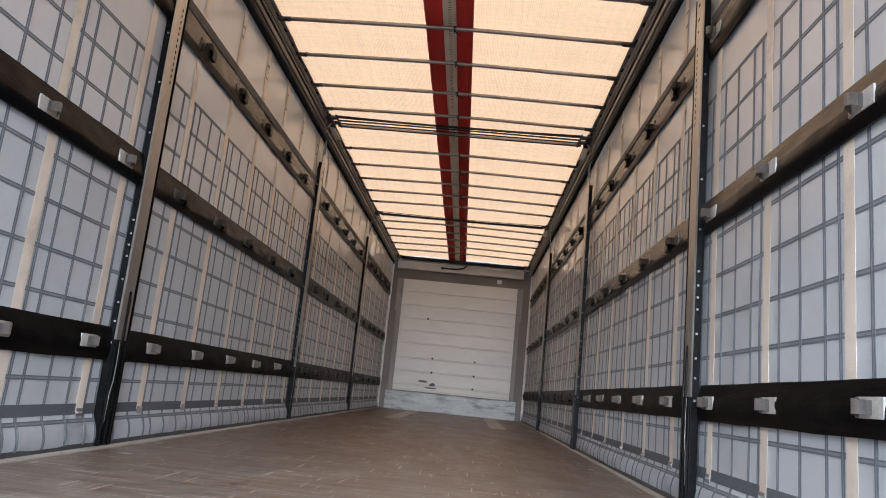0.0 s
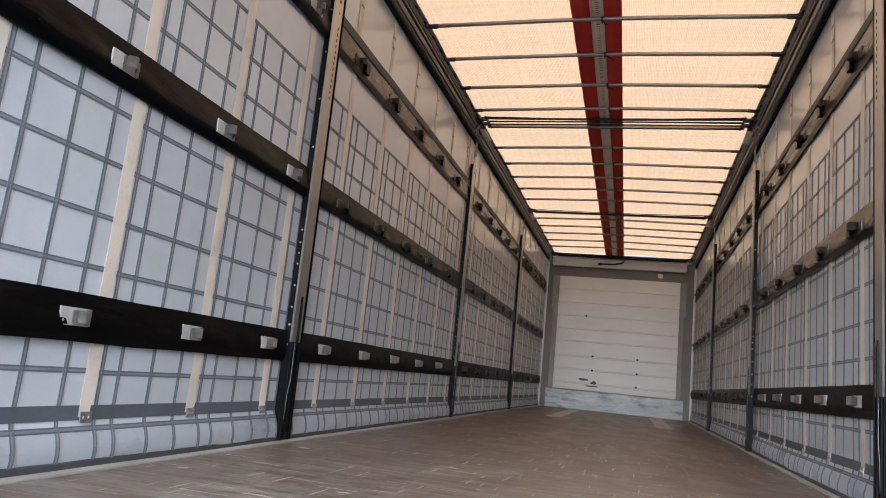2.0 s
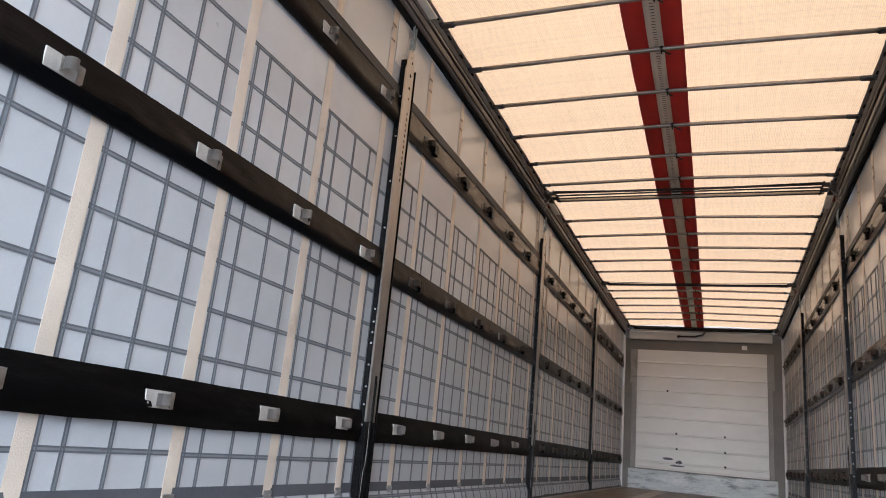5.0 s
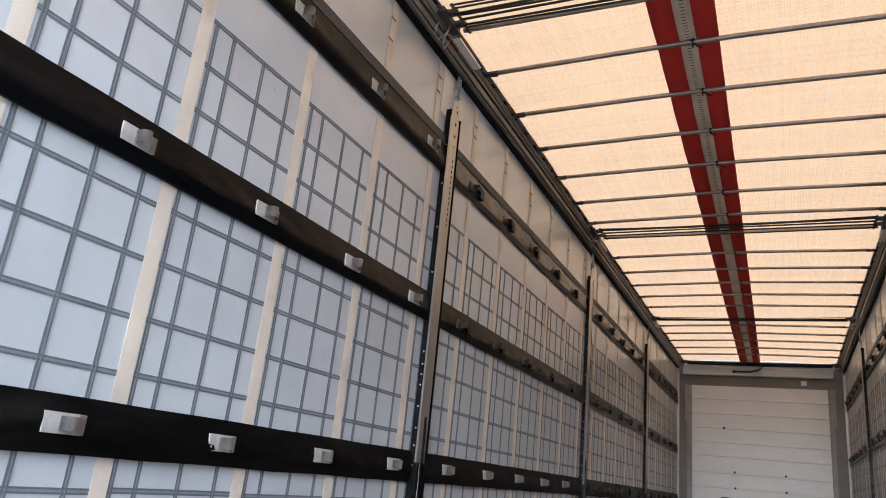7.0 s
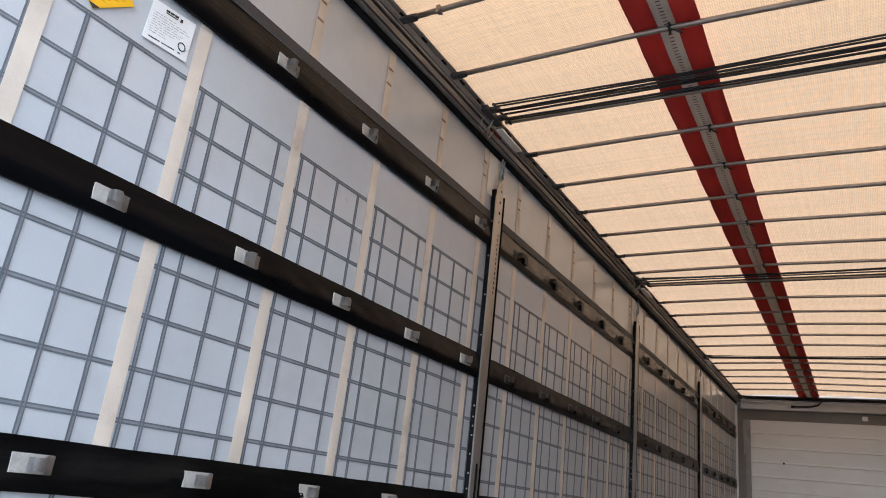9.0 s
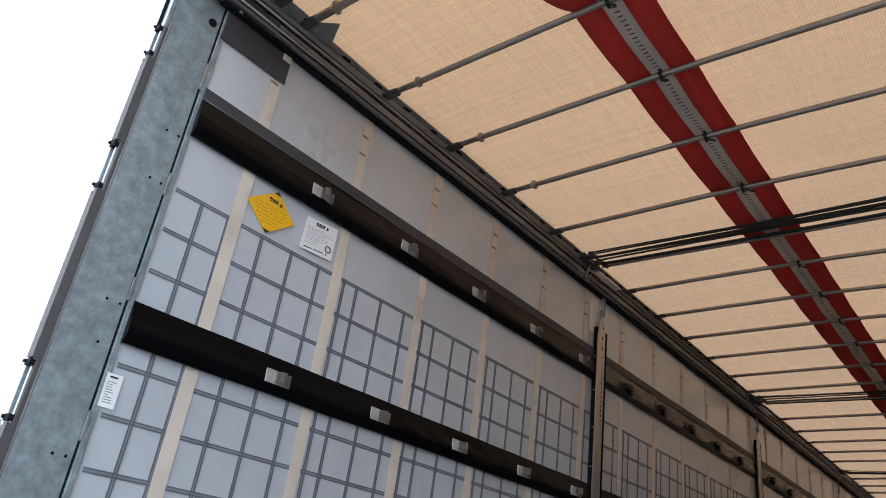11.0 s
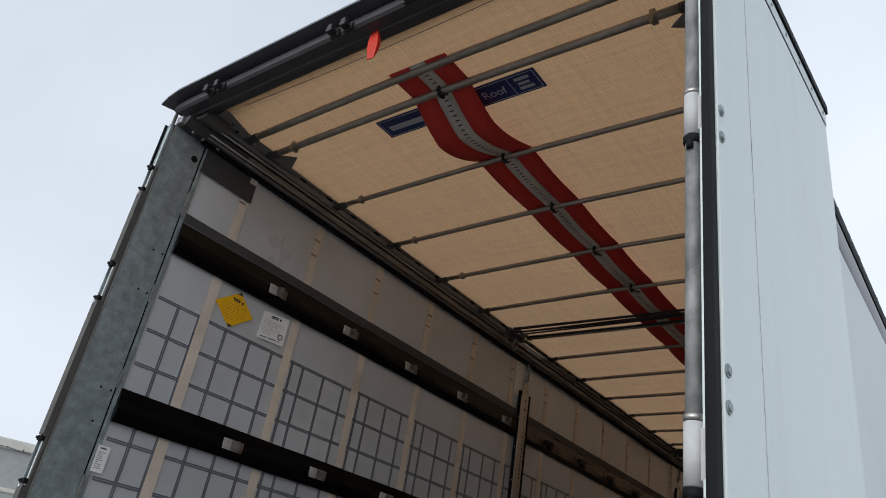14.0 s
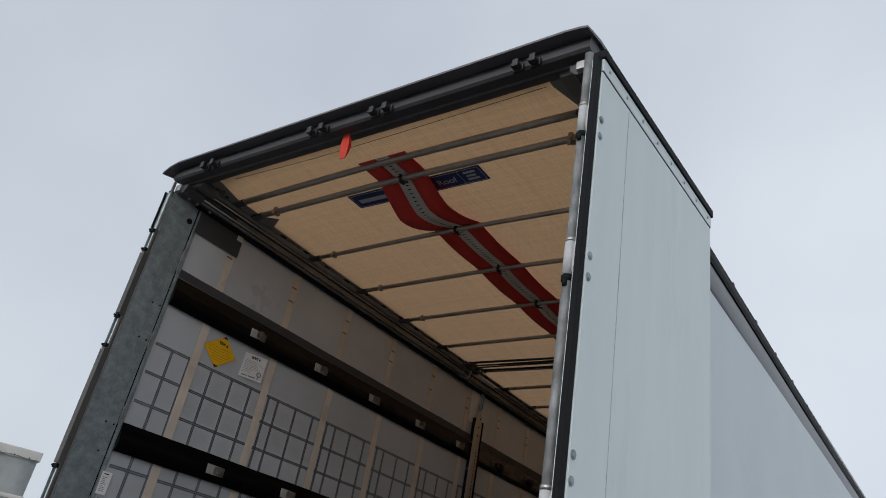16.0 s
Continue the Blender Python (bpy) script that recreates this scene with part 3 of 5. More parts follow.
# pale patches beside the heads of the sliding posts
for wall, s in ((wall_left, -1), (wall_right, 1)):
    for y in POSTS:
        bm = bmesh.new()
        strip(bm, s, [(y - 0.05, 3.425 + 0.045 * k) for k in range(7)], 0.125, 0.006, True, 0.0015)
        part("pale_patch", bm, M_PATCH, wall, "pale patch welded beside the post head")


# ---- belts with hooks ----
def belt(s, y0, y1, z0, z1, hooks, bulge, hem, seed):
    rnd = random.Random(seed)
    if y0 > 1 and z0 > 2:
        bulge *= 0.45
    ob = thing("side_belt", "sagging black rubber belt with zinc hooks on the curtain", "belt", "side belts", (s * WX, y0, z0))
    base = Vector((s * WX, y0, z0))
    h = z1 - z0
    peak = 0.5 if z0 < 2 else 0.36
    # hooks that get the dark copy, their backlit shade painted in
    shaded_hook = y0 > 1 and (z0 > 2 or y0 > 6)

    def sag(y):
        near = min((abs(y - q) for q in hooks), default=0.3)
        return -0.003 * min(1, near / 0.28) ** 2 + 0.002 * noise.noise((y * 1.3, seed, 0.5))

    bm = bmesh.new()
    steps = [i / 9 for i in range(10)]
    rows = []
    for y in span(y0 + 0.002, y1 - 0.002, 0.045):
        near = min((abs(y - q) for q in hooks), default=0.3)
        slack = min(1, near / 0.28)
        tw = 0.010 * noise.noise((y * 1.7, seed * 3.1, 2.0))
        ring = []
        for u in steps:
            f = min(1.0, 0.25 + u / 0.3) if u < peak else 1.0 - 0.85 * ((u - peak) / (1 - peak)) ** 0.9
            d = 0.012 + bulge * f * (0.8 + 0.2 * slack) + tw * (u - 0.5) + 0.006 * noise.noise((y * 9, u * 4, seed)) * (1 - abs(2 * u - 1))
            ring.append(bm.verts.new(Vector((-s * d, y - y0, sag(y) * (1 - 0.4 * u) + u * h))))
        ring += [bm.verts.new(Vector((-s * 0.008, y - y0, sag(y) * 0.6 + h))), bm.verts.new(Vector((-s * 0.008, y - y0, sag(y))))]
        rows.append(ring)
    k = len(rows[0])
    for q, w in zip(rows, rows[1:]):
        for i in range(k):
            f = bm.faces.new((q[i], q[(i + 1) % k], w[(i + 1) % k], w[i]))
            # upper faces take the browner material: dust and painted roof sheen
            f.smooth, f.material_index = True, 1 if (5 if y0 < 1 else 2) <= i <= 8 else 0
    for cap in (bm.faces.new(rows[0][::-1]), bm.faces.new(rows[-1])):
        for e in cap.edges:
            e.smooth = False
    for q, w in zip(rows, rows[1:]):
        for i in (0, 9, 10, 11):
            bm.edges.get((q[i], w[i])).smooth = False
    bmesh.ops.recalc_face_normals(bm, faces=bm.faces[:])
    part("band", bm, [M_BELT, M_BELTTAN if s > 0 or (y0 > 1 and z0 > 3) else M_BELTDUSTSHEEN if z0 > 3 else M_BELT] if z0 > 2 else [M_BELTLOW, M_BELTLOW], ob)
    if hem:
        bm = bmesh.new()
        sweep_y(bm, [(-s * 0.008, h - 0.004), (-s * 0.016, h - 0.004), (-s * 0.013, h + 0.05), (-s * 0.008, h + 0.052)], span(0.002, y1 - y0 - 0.002, 0.15),
                lambda y: (0, 0.003 * noise.noise((y * 2 + y0, seed, 4.0))))
        part("hem", bm, M_HEM, ob, "flat dark grey hem above the belt")
        bm = bmesh.new()
        tube(bm, [(-s * 0.017, y, h - 0.003 + 0.003 * noise.noise((y * 2 + y0, seed, 4.0))) for y in span(0.002, y1 - y0 - 0.002, 0.15)], 0.0022, 6)
        part("hem_edge", bm, M_STRIP, ob, "thin pale hem edge")
    for q in hooks:
        zc = h * (0.5 if z0 < 2 else 0.46) + sag(q) + rnd.uniform(-0.004, 0.004)
        dx = 0.013 + bulge * (0.75 if z0 < 2 else 0.8)
        yq = q - y0
        bm = bmesh.new()
        box(bm, -s * (dx - 0.004), -s * (dx + 0.002), yq - 0.058, yq + 0.056, zc - 0.025, zc + 0.025, 0.0012)
        tube(bm, [(-s * (dx + 0.001), yq - 0.046, zc - 0.012), (-s * (dx + 0.0028), yq - 0.046, zc - 0.012)], 0.0034, 8)
        hook_plate = part("hook", bm, M_HOOKDARK if shaded_hook else M_HOOK, ob, "hook plate darkened for the shade of the deeper bays" if shaded_hook else "pale hook plate")
        if shaded_hook:
            # added black block: stands for the dark shadow beyond the hook's tail
            bm = bmesh.new()
            box(bm, -s * (dx - 0.006), -s * (dx + 0.020), yq + 0.057, yq + 0.115, zc - 0.034, zc + 0.030, 0.004)
            part("keeper", bm, M_BELT, ob, "added black block for the shadow beside the hook")
        bm = bmesh.new()
        # tongue: leaves the plate, folds over into a round loop and lies down again as a broad grooved tail
        turn = [(0.003, -0.016, 0.0185), (0.014, -0.022, 0.0185)]
        for i in range(8):
            a = math.pi * (0.15 + 0.75 * i / 7)
            turn.append((0.029 - 0.015 * math.cos(a), -0.010 - 0.015 * math.sin(a) + 0.010 * i / 7, 0.0185))
        turn += [(0.039, 0.012, 0.0195), (0.023, 0.028, 0.022), (0.010, 0.041, 0.0245), (0.005, 0.050, 0.026), (0.0045, 0.073, 0.026)]
        rows = []
        for o, yy, hw in turn:
            rows.append([bm.verts.new((-s * (dx + o), yq + 0.8 * yy, zc - 0.92 * hw)), bm.verts.new((-s * (dx + o), yq + 0.8 * yy, zc + 0.92 * hw))])
        for p, w in zip(rows, rows[1:]):
            bm.faces.new((p[0], p[1], w[1], w[0])).smooth = True
        bmesh.ops.solidify(bm, geom=bm.faces[:], thickness=0.003)
        bmesh.ops.recalc_face_normals(bm, faces=bm.faces[:])
        part("loop", bm, M_HOOKDARK if shaded_hook else M_ZINC, hook_plate, "bent hook tongue darkened for the shade of the deeper bays" if shaded_hook else "bent zinc hook tongue")
    return ob


BAYS = ((0.11, 3.17), (3.29, 6.385), (6.50, 9.545), (9.66, 12.70))
for s in (-1, 1):
    for b, (y0, y1) in enumerate(BAYS):
        first, pitch = (0.725, 0.567) if s < 0 else (0.735, 0.578)
        if b:
            first, pitch = y0 + 0.29 + (0.03 if s > 0 else 0), 0.568
        for lv, (z0, z1, bulge, hem) in enumerate(((1.557, 1.695, 0.014, False), (2.316, 2.456, 0.021, False), (3.108, 3.268, 0.021, True))):
            hooks = [first + pitch * i + 0.010 * (lv - 1) for i in range(5) if first + pitch * i < y1 - 0.07]
            belt(s, y0, y1, z0, z1, hooks, bulge, hem, 10 * b + lv + (50 if s > 0 else 0))


# ---- sliding posts ----
def side_post(s, y):
    xi = 1.197 if s < 0 else 1.183
    ob = thing("side_post", "black steel sliding post with worn aluminium cover", "post", "sliding posts", (s * xi, y, FZ))
    z = lambda v: v - FZ
    # o: metres outward from the inner face of the post
    X = lambda o: s * o
    for nm, x0, x1, y0, y1, top in (("rear_flange", 0.004, 0.036, -0.043, -0.038, 3.47), ("web", 0.032, 0.037, -0.0375, 0.0775, 3.44), ("front_flange", 0.004, 0.0315, 0.078, 0.084, 3.46)):
        part(nm, box(bmesh.new(), X(x0), X(x1), y0, y1, z(1.2), z(top), 0.0015), M_POST, ob)
    bm = bmesh.new()
    outline = [(0.012, -0.0375), (0.0055, -0.046), (0.0, -0.040), (0.0, 0.050), (0.003, 0.056), (0.012, 0.057), (0.012, 0.050), (0.004, 0.046), (0.004, -0.032)]
    rings = []
    for zz, k in ((1.645, 1.0), (1.85, 1.0), (2.6, 1.0), (3.42, 1.0), (3.535, 0.55)):
        rings.append([bm.verts.new((X(p), 0.008 + (q - 0.008) * k, z(zz))) for p, q in outline])
    for q, w in zip(rings, rings[1:]):
        for i in range(len(outline)):
            bm.faces.new((q[i], q[(i + 1) % len(outline)], w[(i + 1) % len(outline)], w[i]))
    bm.faces.new(rings[0])
    bm.faces.new(rings[-1])
    bmesh.ops.recalc_face_normals(bm, faces=bm.faces[:])
    cover = part("cover", bm, M_PLATE, ob, "worn aluminium cover strip")
    for k in range(13):
        zz = z(3.19 - 0.030 * k)
        bm = bmesh.new()
        box(bm, -s * 0.0004, s * 0.002, 0.016, 0.026, zz - 0.010, zz + 0.006)
        part("slot", bm, M_SEAL, cover, "dark slot")
    for zz, yy, rr in ((3.50, 0.004, 0.005), (3.475, 0.016, 0.008), (3.40, 0.010, 0.010), (3.33, 0.012, 0.010), (3.27, 0.016, 0.006)):
        bm = bmesh.new()
        tube(bm, [(s * 0.002, yy, z(zz)), (-s * 0.0006, yy, z(zz))], rr, 10)
        part("hole", bm, M_SEAL, cover, "round dark hole")
    bm = bmesh.new()
    box(bm, -s * 0.0006, s * 0.002, 0.004, 0.026, z(1.645), z(1.855))
    part("lever_slot", bm, M_SEAL, cover, "long dark slot of the locking lever")
    for k in range(46):
        zz = z(1.30 + 0.048 * k)
        bm = bmesh.new()
        tube(bm, [(X(0.021), -0.0425, zz), (X(0.021), -0.0436, zz)], 0.005 if k % 3 else 0.0065, 8)
        part("perforation", bm, M_SEAL, ob, "dark hole")
    for zz in (1.63, 1.72, 1.80, 1.90, 2.0, 2.05, 2.1, 2.16, 2.34, 2.56, 2.80, 3.04, 3.26):
        bm = bmesh.new()
        tube(bm, [(X(0.018), -0.041, z(zz)), (X(0.018), -0.0455, z(zz))], 0.005, 8)
        part("rivet", bm, M_ZINC, ob, "bright rivet")
    # lower half of the post: folded black lever with two raised edges
    bm = bmesh.new()
    box(bm, X(0.004), X(0.012), -0.037, 0.057, z(1.205), z(1.64), 0.002)
    box(bm, X(-0.003), X(0.004), -0.036, -0.027, z(1.205), z(1.643), 0.002)
    box(bm, X(-0.003), X(0.004), 0.048, 0.056, z(1.205), z(1.643), 0.002)
    box(bm, X(-0.0045), X(0.0035), 0.006, 0.024, z(1.22), z(1.83), 0.002)
    part("locking_lever", bm, M_POST, ob, "black locking lever")
    bm = bmesh.new()
    tube(bm, [(X(-0.004), -0.024, z(1.30)), (X(-0.006), -0.026, z(1.42)), (X(-0.006), -0.012, z(1.47)), (X(-0.005), -0.008, z(1.56)), (X(-0.003), -0.010, z(1.64))], 0.0014, 6)
    part("lever_wire", bm, M_RAIL, ob, "thin bare steel wire")
    bm = bmesh.new()
    box(bm, X(0.004), X(0.018), -0.010, 0.026, z(3.53), z(3.60), 0.003)
    tube(bm, [(X(0.002), -0.006, z(3.56)), (X(0.006), 0.006, z(3.65)), (X(0.012), 0.016, z(3.70)), (X(0.02), 0.02, z(3.705))], 0.006, 8)
    tube(bm, [(X(0.002), 0.022, z(3.56)), (X(0.006), 0.034, z(3.65)), (X(0.012), 0.044, z(3.70)), (X(0.02), 0.046, z(3.705))], 0.006, 8)
    part("hanger", bm, M_GALV, ob, "galvanised hanger at the rail")
    return ob


for s in (-1, 1):
    for y in POSTS:
        side_post(s, y)

# ---- top rails ----
for s, nm in ((-1, "rail_left"), (1, "rail_right")):
    rail = thing(nm, "dark oxidised aluminium roof rail with runner tracks", "roof rail", kind="structure")
    ys = span(0.06, FRONT, 0.5)
    P = lambda *pts: [(s * a, b) for a, b in pts]
    bm = bmesh.new()
    sweep_y(bm, P((1.20, 3.713), (1.2325, 3.713), (1.2325, 3.74), (1.192, 3.862), (1.16, 3.866), (1.16, 3.845), (1.19, 3.835)), ys)
    part("outer_beam", bm, M_DARK, rail)
    bm = bmesh.new()
    sweep_y(bm, P((1.232, 3.692), (1.205, 3.692), (1.205, 3.711), (1.232, 3.711)), ys)
    part("runner_channel", bm, M_SEAL, rail, "black curtain runner channel")
    bm = bmesh.new()
    sweep_y(bm, P((1.1985, 3.709), (1.183, 3.709), (1.178, 3.716), (1.183, 3.724), (1.1985, 3.726)), ys)
    sweep_y(bm, P((1.198, 3.735), (1.168, 3.735), (1.165, 3.75), (1.198, 3.755)), ys)
    part("track", bm, M_RAIL, rail, "grey aluminium track")
    bm = bmesh.new()
    tube(bm, [(s * 1.172, y, 3.729) for y in ys], 0.005, 8)
    tube(bm, [(s * 1.155, y, 3.765) for y in ys], 0.006, 8)
    part("roof_cable", bm, M_PLATE, rail, "bare steel sliding roof cable")
    bm = bmesh.new()
    sweep_y(bm, P((1.198, 3.775), (1.145, 3.775), (1.135, 3.787), (1.135, 3.80), (1.198, 3.80)), ys)
    part("upper_track", bm, M_RAIL, rail)
    bm = bmesh.new()
    edge = [s * (1.112 + 0.008 * noise.noise((y * 3.0, s, 0.3))) for y in span(0.06, FRONT, 0.12)]
    yy = span(0.06, FRONT, 0.12)
    lo, hi = 3.806, 3.810
    top = [[bm.verts.new((e, y, hi)), bm.verts.new((e, y, lo)), bm.verts.new((s * 1.198, y, lo)), bm.verts.new((s * 1.198, y, hi))] for e, y in zip(edge, yy)]
    for q, w in zip(top, top[1:]):
        for i in range(4):
            bm.faces.new((q[i], q[(i + 1) % 4], w[(i + 1) % 4], w[i]))
    bmesh.ops.recalc_face_normals(bm, faces=bm.faces[:])
    part("edge_band", bm, M_GUSSET, rail, "worn grey roof edge band")
    bm = bmesh.new()
    for k in range(60):
        y = 0.2 + 0.207 * k
        box(bm, s * 1.124, s * 1.138, y, y + 0.045, 3.8035, 3.8065)
    part("slot_row", bm, M_SEAL, rail, "dark slots along the band", kind="stuff")

# ---- roof sheet ----
BOWS = (0.24, 0.385, 0.905, 1.39, 1.89, 2.40, 3.40, 3.90, 4.40, 4.90, 5.42, 5.90, 6.90, 7.42, 7.92, 8.41, 8.91, 9.95, 10.43, 10.92, 11.45, 11.98)
BUNDLES = (2.86, 6.17, 9.50, 12.55)
bm = bmesh.new()
xs, ys = span(-1.20, 1.20, 0.1), span(0.0, FRONT, 0.07)
stops = sorted(BOWS + BUNDLES + (0.0, FRONT))


def roof_z(x, y):
    lo = max(q for q in stops if q <= y + 1e-6)
    hi = min([q for q in stops if q > y + 1e-6] or [FRONT])
    u = (y - lo) / max(0.01, hi - lo)
    return ROOFZ + 0.012 * math.sin(math.pi * u) * min(1, (hi - lo) / 0.5) + 0.006 * noise.noise((x * 2, y * 2, 0)) - 0.03 * (abs(x) / 1.2) ** 4


v = [[bm.verts.new((x, y, roof_z(x, y))) for x in xs] for y in ys]
for i in range(len(ys) - 1):
    for j in range(len(xs) - 1):
        bm.faces.new((v[i][j], v[i + 1][j], v[i + 1][j + 1], v[i][j + 1])).smooth = True
solo("ceiling", bm, M_ROOF, "beige translucent woven roof tarpaulin lit by daylight", "roof tarpaulin", kind="structure")


# ---- roof bows ----
def roof_bow(y, thick):
    ob = thing("roof_bow", "grey steel roof bow across the trailer" if thick < 0.017 else "thick dark steel roof bow behind the rear header", "roof bow", "roof bows", (0, y, (3.788 if y < 3 else 3.801) if thick < 0.017 else 3.797 if y > 0.3 else 3.802))
    bm = bmesh.new()
    sagx = lambda x: 0.018 * (1 - (abs(x) / 1.1) ** 1.3)
    tube(bm, [(x, 0, sagx(x)) for x in span(-1.05, 1.05, 0.21)], thick, 12, flat=0.9)
    part("bar", bm, M_BOW, ob)
    for s in (-1, 1):
        bm = bmesh.new()
        box(bm, s * 1.048, s * 1.075, -thick * 0.8, thick * 0.8, -thick * 0.75, thick * 0.75, 0.004)
        box(bm, s * 1.06, s * 1.15, -0.022, 0.022, -0.010, 0.004, 0.003)
        tube(bm, [(s * 1.12, 0, -0.014), (s * 1.12, 0, -0.004)], 0.009, 8)
        part("end_bracket", bm, M_BEAM, ob, "dark end bracket on the rail")
    for x in (-0.93, 0.96) if y < 2.0 and y > 0.3 else ():
        bm = bmesh.new()
        box(bm, x - 0.014, x + 0.008, -thick - 0.003, thick + 0.003, sagx(x) - thick - 0.003, sagx(x) + thick + 0.003, 0.003)
        box(bm, x - 0.010, x + 0.004, -thick - 0.008, -thick - 0.002, sagx(x) - thick - (0.034 if x > 0 else 0.012), sagx(x) + 0.004, 0.002)
        part("bow_clip", bm, M_BOW, ob, "small steel clip on the bow")
    if y < 0.3:
        return ob
    bm = bmesh.new()
    r = thick + 0.003
    tube(bm, [(0.0, r * math.cos(a), sagx(0) + r * math.sin(a)) for a in [2 * math.pi * k / 12 for k in range(13)]], 0.005, 6, flat=3.0)
    rnd = random.Random(int(y * 100))
    d = rnd.uniform(-0.015, 0.02)
    tube(bm, [(0.004, -r, 0.0), (0.012 + d * 0.5, -r - 0.004, -0.010), (0.028 + d, -r + 0.002, -0.022), (0.045 + d, -r + 0.012, -0.026)], 0.0045, 6)
    part("cable_tie", bm, M_CABLE, ob, "black cable tie with a loose tail")
    return ob


for y in BOWS:
    roof_bow(y, 0.0185 if y < 0.5 else 0.0145)


def cable_bundle(y, n, width, seed):
    rnd = random.Random(seed)
    ob = thing("cable_bundle", "bundle of black tension cables under the roof", "cables", "cable bundles", (0, y, 3.8 if y < 12 else 3.785))
    bm = bmesh.new()
    tube(bm, [(x, width * 0.42, 0.0) for x in span(-1.08, 1.08, 0.27)], 0.014, 10)
    part("bar", bm, M_BOW, ob)
    for i in range(n):
        dy = -width / 2 + 0.78 * width * i / (n - 1)
        dz, bow = rnd.uniform(-0.024, 0.0), rnd.uniform(-0.010, 0.004)
        conv = rnd.uniform(0.75, 1.15)
        bm = bmesh.new()
        tube(bm, [(x, dy * (conv + (1 - conv) * abs(x) / 1.05), dz + bow * (1 - (x / 1.05) ** 2)) for x in span(-1.06, 1.06, 0.21)], rnd.choice((0.0048, 0.0055, 0.0066)) * (1.0 if y < 12 else 2.0), 8)
        part("cable", bm, M_CABLE, ob)
    for s in (-1, 1):
        bm = bmesh.new()
        box(bm, s * 1.10, s * 1.17, -width * 0.42, width * 0.42, -0.022, 0.010, 0.004)
        box(bm, s * 1.045, s * 1.10, -width * 0.30, -width * 0.12, -0.012, 0.008, 0.003)
        box(bm, s * 1.045, s * 1.10, width * 0.10, width * 0.26, -0.012, 0.008, 0.003)
        tube(bm, [(s * 1.05, -width * 0.52, -0.012), (s * 1.05, width * 0.46, -0.012)], 0.008, 8)
        part("carriage", bm, M_BEAM, ob, "dark folding carriage")
        bm = bmesh.new()
        tube(bm, [(s * 1.15, -0.05, -0.03), (s * 1.18, -0.03, -0.085), (s * 1.18, 0.02, -0.09), (s * 1.16, 0.05, -0.04), (s * 1.14, 0.10, -0.03)], 0.005, 8)
        tube(bm, [(s * 1.12, 0.02, -0.02), (s * 1.17, 0.05, -0.08), (s * 1.18, 0.09, -0.10), (s * 1.15, 0.11, -0.03)], 0.005, 8)
        part("wire_clip", bm, M_PLATE, ob, "bent wire clip")
        bm = bmesh.new()
        box(bm, s * 1.15, s * 1.178, 0.10, 0.21, -0.05, -0.02, 0.004)
        part("red_brown_plate", bm, M_RUSTY, ob, "rusty red plate")
        bm = bmesh.new()
        box(bm, s * 1.105, s * 1.166, 0.12, 0.42, -0.036, -0.0265, 0.003)
        part("pale_plate", bm, M_PATCH, ob, "pale worn plate")
    return ob


for k, y in enumerate(BUNDLES):
    cable_bundle(y, 7, (0.25, 0.3, 0.2, 0.3)[k], 40 + k)


# ---- red and white tension band under the roof ----
def band_z(y):
    z = 3.826
    if 0.205 <= y < 0.385:
        z -= 0.004 * (0.385 - y) / 0.18
    if 0.385 < y < 0.905:
        u = (y - 0.385) / 0.52
        z -= 0.072 * ((u / 0.45) ** 0.9 if u < 0.45 else math.cos(math.pi / 2 * (u - 0.45) / 0.55) ** 0.9)
    if y > 0.905:
        lo = max(q for q in stops if q <= y + 1e-6)
        hi = min([q for q in stops if q > y + 1e-6] or [FRONT])
        z -= 0.012 * math.sin(math.pi * (y - lo) / max(0.01, hi - lo))
    return z


band = thing("roof_band", "red roof band with a white ticked centre stripe", "roof band", loc=(0, 0.205, 3.82))
ys = span(0.205, 12.7, 0.035)
